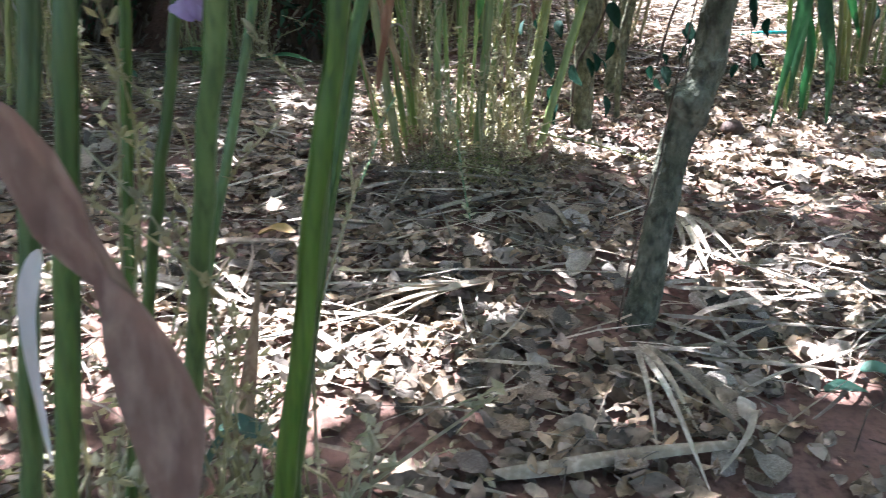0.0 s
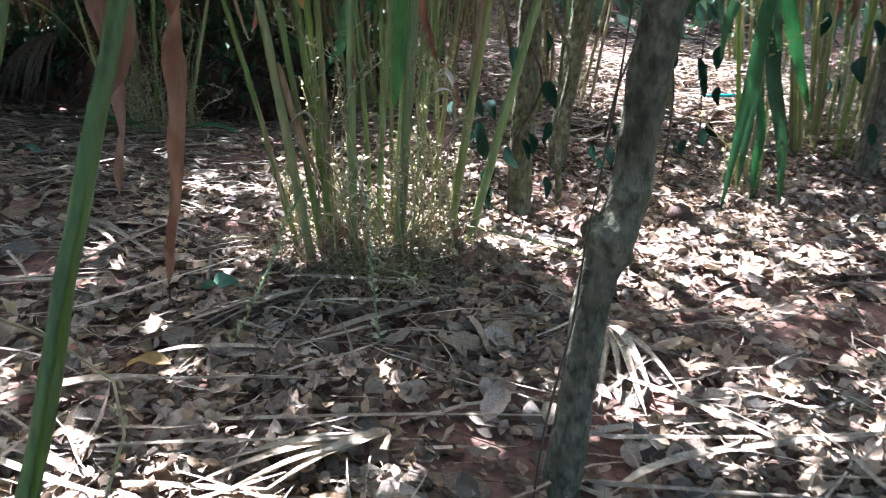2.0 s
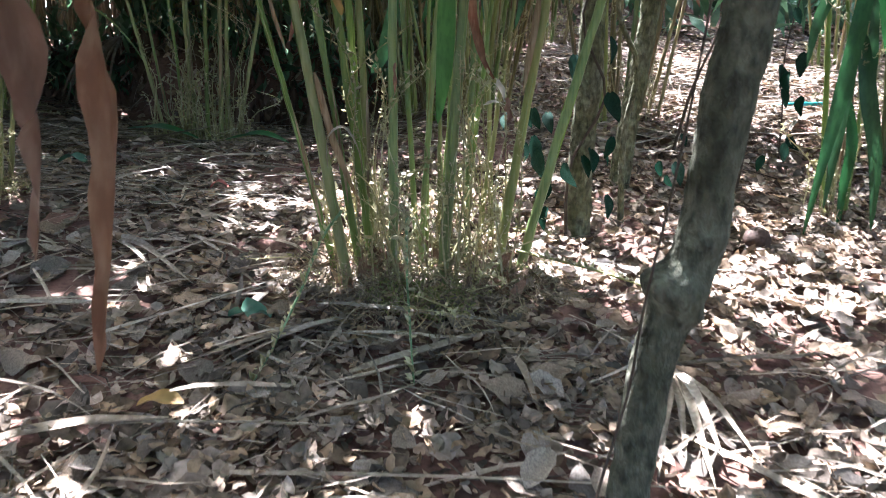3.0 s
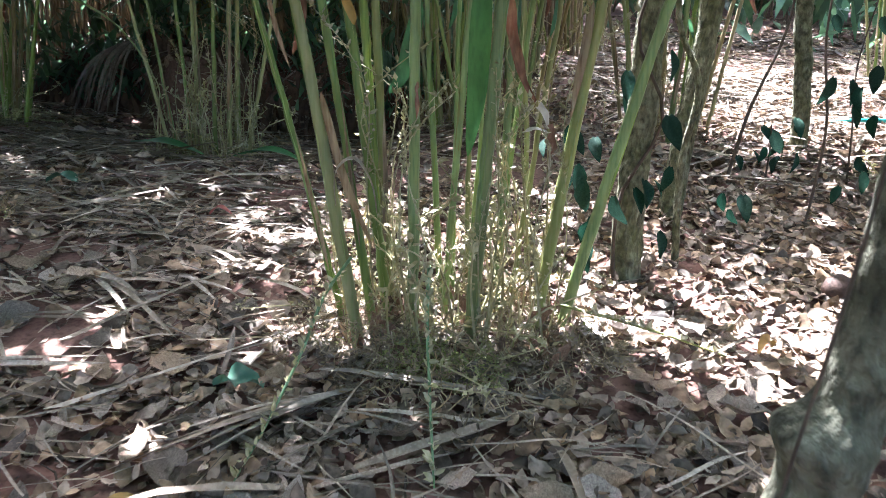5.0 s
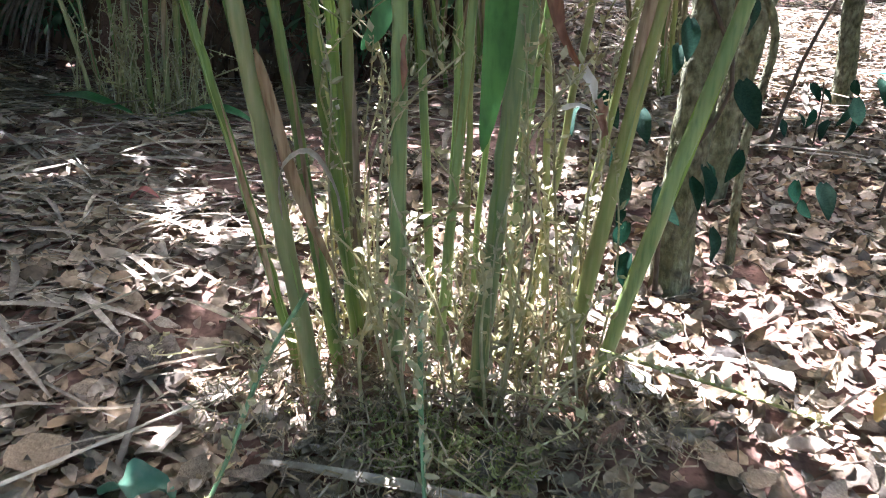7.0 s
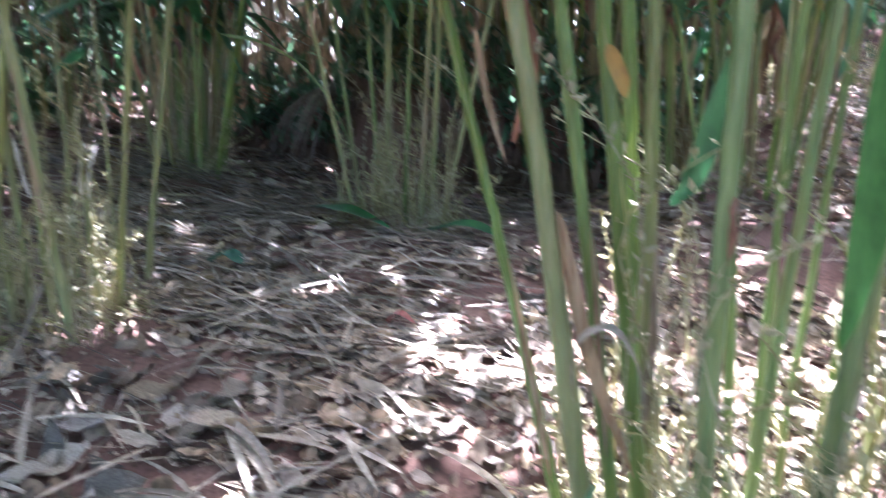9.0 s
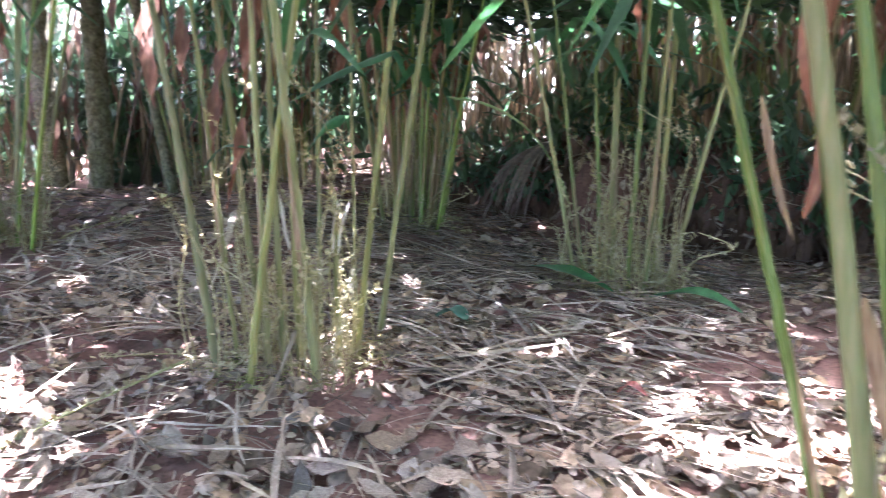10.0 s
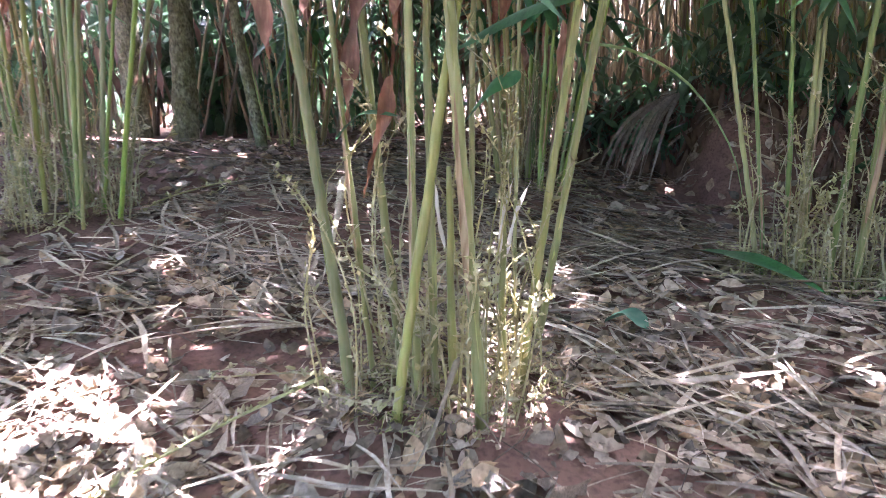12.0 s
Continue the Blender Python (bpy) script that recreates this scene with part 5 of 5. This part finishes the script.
for _ in range(9000):
    x, y = rnd.uniform(0.5, 4.0), rnd.uniform(3.6, 8.5)
    plain_m[rnd.randrange(10)].append(np.array(lay_mat(x, y, rnd.uniform(0.03, 0.085), rnd, 0.5, rnd.uniform(0.005, 0.035))))
for _ in range(600):
    x, y = rnd.uniform(1.0, 4.2), rnd.uniform(5.6, 9.5)
    strap_m[rnd.randrange(20)].append(np.array(lay_mat(x, y, rnd.uniform(0.2, 0.6), rnd, 0.15, rnd.uniform(0.02, 0.07), rnd.gauss(0.3, 0.7))))
litter = new("leaf_litter", gathered("leaf_litter", [scatter(t, m) for t, m in zip(ROUND + PLAIN, leaf_m + plain_m) if m], M_LITTER))
tagged(litter, "dry grey-brown fallen leaves covering the soil", "leaf litter", kind="stuff")
straw = new("straw_litter", gathered("straw_litter", [scatter(t, m) for t, m in zip(STRAP, strap_m) if m], M_STRAW))
tagged(straw, "bleached dry strap leaves strewn over the soil", "straw", kind="stuff")
twigs = []
for _ in range(420):
    x, y = rnd.uniform(-3.6, 2.4), rnd.uniform(1.1, 5.2)
    a, L = rnd.uniform(0, 6.28), rnd.uniform(0.08, 0.35)
    p = [(x + L * (k - 1) * 0.5 * math.cos(a + 0.2 * k), y + L * (k - 1) * 0.5 * math.sin(a + 0.2 * k)) for k in range(3)]
    w = rnd.uniform(0.0015, 0.0035)
    twigs.append(tube([(q[0], q[1], high(*q) + 0.02 + 0.012 * rnd.random()) for q in p], [w, w, w * 0.5], 4))
tagged(new("twig_litter", mesh_of("twig_litter", *joined(twigs), M_VINE)), "thin dark twigs strewn over the leaf litter", "twigs", kind="stuff")

# ---- far woods ----
rnd = random.Random(31)
wood_leaf = ([(-0.5, 0, 0), (-0.1, -0.13, 0.02), (0.5, 0, -0.08), (-0.1, 0.13, 0.02)], [(0, 1, 2, 3)])
wm, stalks = [], []
while len(wm) < 50000:
    a, d = rnd.uniform(0, 6.283), rnd.uniform(8.6, 17)
    x, y = -1.2 + d * math.sin(a), 3.0 + d * math.cos(a)
    if 0.8 < x and 4 < y < 13 and rnd.random() < 0.75:
        continue
    s = rnd.uniform(0.35, 0.7)
    # foliage at y < 1 is unseen, added sparsely so sky light still enters
    if y > 7 and -4.5 < x < 1 and d < 9.5 or y < 1.0 and rnd.random() < 0.8:
        continue
    h = 0.08 + 4.5 * rnd.random() ** 0.95
    if y > 7 and -8.5 < x < 1.2 and x > -0.8 - 0.62 * (y - 2.3) and h < 3.4 and rnd.random() < 0.93:
        continue
    if noise.noise(Vector((x * 0.5, y * 0.5, h * 0.6))) < (0.10 if x < -4.2 else -0.06):
        continue
    wm.append(np.array(Matrix.LocRotScale((x, y, lay(x, y) + h), Euler((rnd.uniform(-0.5, 0.5), rnd.uniform(0.0, 1.4), rnd.uniform(0, 6.3))), (s, s, s))))
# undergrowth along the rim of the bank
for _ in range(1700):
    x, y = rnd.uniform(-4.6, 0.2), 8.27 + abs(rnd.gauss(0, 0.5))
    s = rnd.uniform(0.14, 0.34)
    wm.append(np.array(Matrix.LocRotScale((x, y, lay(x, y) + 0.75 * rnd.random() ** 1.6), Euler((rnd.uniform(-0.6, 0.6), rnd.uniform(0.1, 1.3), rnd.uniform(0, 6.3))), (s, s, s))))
dry_m = []
for _ in range(1100):
    x, y = rnd.uniform(-4.5, 0.2), rnd.uniform(8.12, 8.75)
    s = rnd.uniform(0.2, 0.5)
    dry_m.append(np.array(Matrix.LocRotScale((x, y - 0.03, lay(x, y) + rnd.uniform(0.0, 0.1)), Euler((rnd.uniform(-0.4, 0.4), rnd.uniform(0.6, 1.5), rnd.gauss(-1.57, 0.8))), (s, s * 0.7, s))))
for _ in range(4500):
    a, d = rnd.uniform(-2.0, 1.1), rnd.uniform(7.8, 13)
    x, y = -1.2 + d * math.sin(a), 3.0 + d * math.cos(a)
    if 0.8 < x and y < 12 or y > 7 and -4.5 < x < 1 and d < 8.4 or x > -0.8 - 0.62 * (y - 2.3) and rnd.random() < 0.55:
        continue
    s = rnd.uniform(0.25, 0.55)
    dry_m.append(np.array(Matrix.LocRotScale((x, y, lay(x, y) + rnd.uniform(0.5, 2.6)), Euler((rnd.uniform(-0.3, 0.3), rnd.uniform(1.1, 1.7), rnd.uniform(0, 6.3))), (s, s * 0.8, s))))
tagged(new("far_dry_leaves", gathered("far_dry_leaves", [scatter(wood_leaf, dry_m)], M_FAR_DRY)), "brown withered leaves hanging among far shoots", "dry leaves", kind="stuff")
for _ in range(1700):
    a, d = rnd.uniform(-2.2, 1.2), rnd.uniform(8.2, 15)
    x, y = -1.2 + d * math.sin(a), 3.0 + d * math.cos(a)
    if 1.0 < x and y < 13:
        continue
    z, w = lay(x, y), rnd.uniform(0.014, 0.026)
    lx, ly, h = rnd.gauss(0, 0.15), rnd.gauss(0, 0.15), rnd.uniform(1.8, 2.8)
    stalks.append(tube([(x, y, z), (x + lx * h * 0.5, y + ly * h * 0.5, z + h * 0.5), (x + lx * h * 1.2, y + ly * h * 1.2, z + h)], [w, w * 0.8, w * 0.5], 5))
for _ in range(900):
    x, y = rnd.uniform(-5.6, 1.0), 9.3 + 4.0 * rnd.random()
    z, w = lay(x, y), rnd.uniform(0.010, 0.022)
    lx, ly, h = rnd.gauss(0, 0.10), rnd.gauss(0, 0.10), rnd.uniform(1.6, 2.6)
    stalks.append(tube([(x, y, z), (x + lx * h * 0.5, y + ly * h * 0.5, z + h * 0.5), (x + lx * h * 1.2, y + ly * h * 1.2, z + h)], [w, w * 0.8, w * 0.5], 5))
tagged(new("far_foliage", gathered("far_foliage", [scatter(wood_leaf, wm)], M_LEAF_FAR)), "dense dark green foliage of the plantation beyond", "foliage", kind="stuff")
tagged(new("far_shoots", mesh_of("far_shoots", *joined(stalks), M_SHOOT_FAR)), "many thin brownish shoots standing far off", "shoots", kind="stuff")

# ---- single leaves and blades that lie on top ----
rnd = random.Random(51)
singles = [mesh_of("leaf", *t, M_LITTER_ONE) for t in ROUND]
for _ in range(205):
    x, y = rnd.uniform(-1.1, 1.6), rnd.uniform(1.9, 3.5)
    part("leaf", singles[rnd.randrange(16)], litter, at=lay_mat(x, y, rnd.uniform(0.07, 0.15), rnd, 0.22, rnd.uniform(0.022, 0.038)))
for _ in range(40):
    x, y = rnd.uniform(0.05, 0.75), rnd.uniform(1.28, 1.78)
    part("leaf", singles[rnd.randrange(16)], litter, at=lay_mat(x, y, rnd.uniform(0.06, 0.13), rnd, 0.25, rnd.uniform(0.015, 0.035)))
for _ in range(55):
    x, y = rnd.uniform(-2.9, -1.2), rnd.uniform(2.95, 3.7)
    part("leaf", singles[rnd.randrange(16)], litter, at=lay_mat(x, y, rnd.uniform(0.09, 0.16), rnd, 0.25, rnd.uniform(0.015, 0.035)))
straps = [mesh_of("blade", *t, M_STRAW_ONE) for t in STRAP]
for _ in range(26):
    x, y = rnd.uniform(-1.2, 1.5), rnd.uniform(1.7, 3.0)
    part("blade", straps[rnd.randrange(6, 20)], straw, at=lay_mat(x, y, rnd.uniform(0.25, 0.65), rnd, 0.08, rnd.uniform(0.03, 0.05), rnd.gauss(0.1, 0.5)))
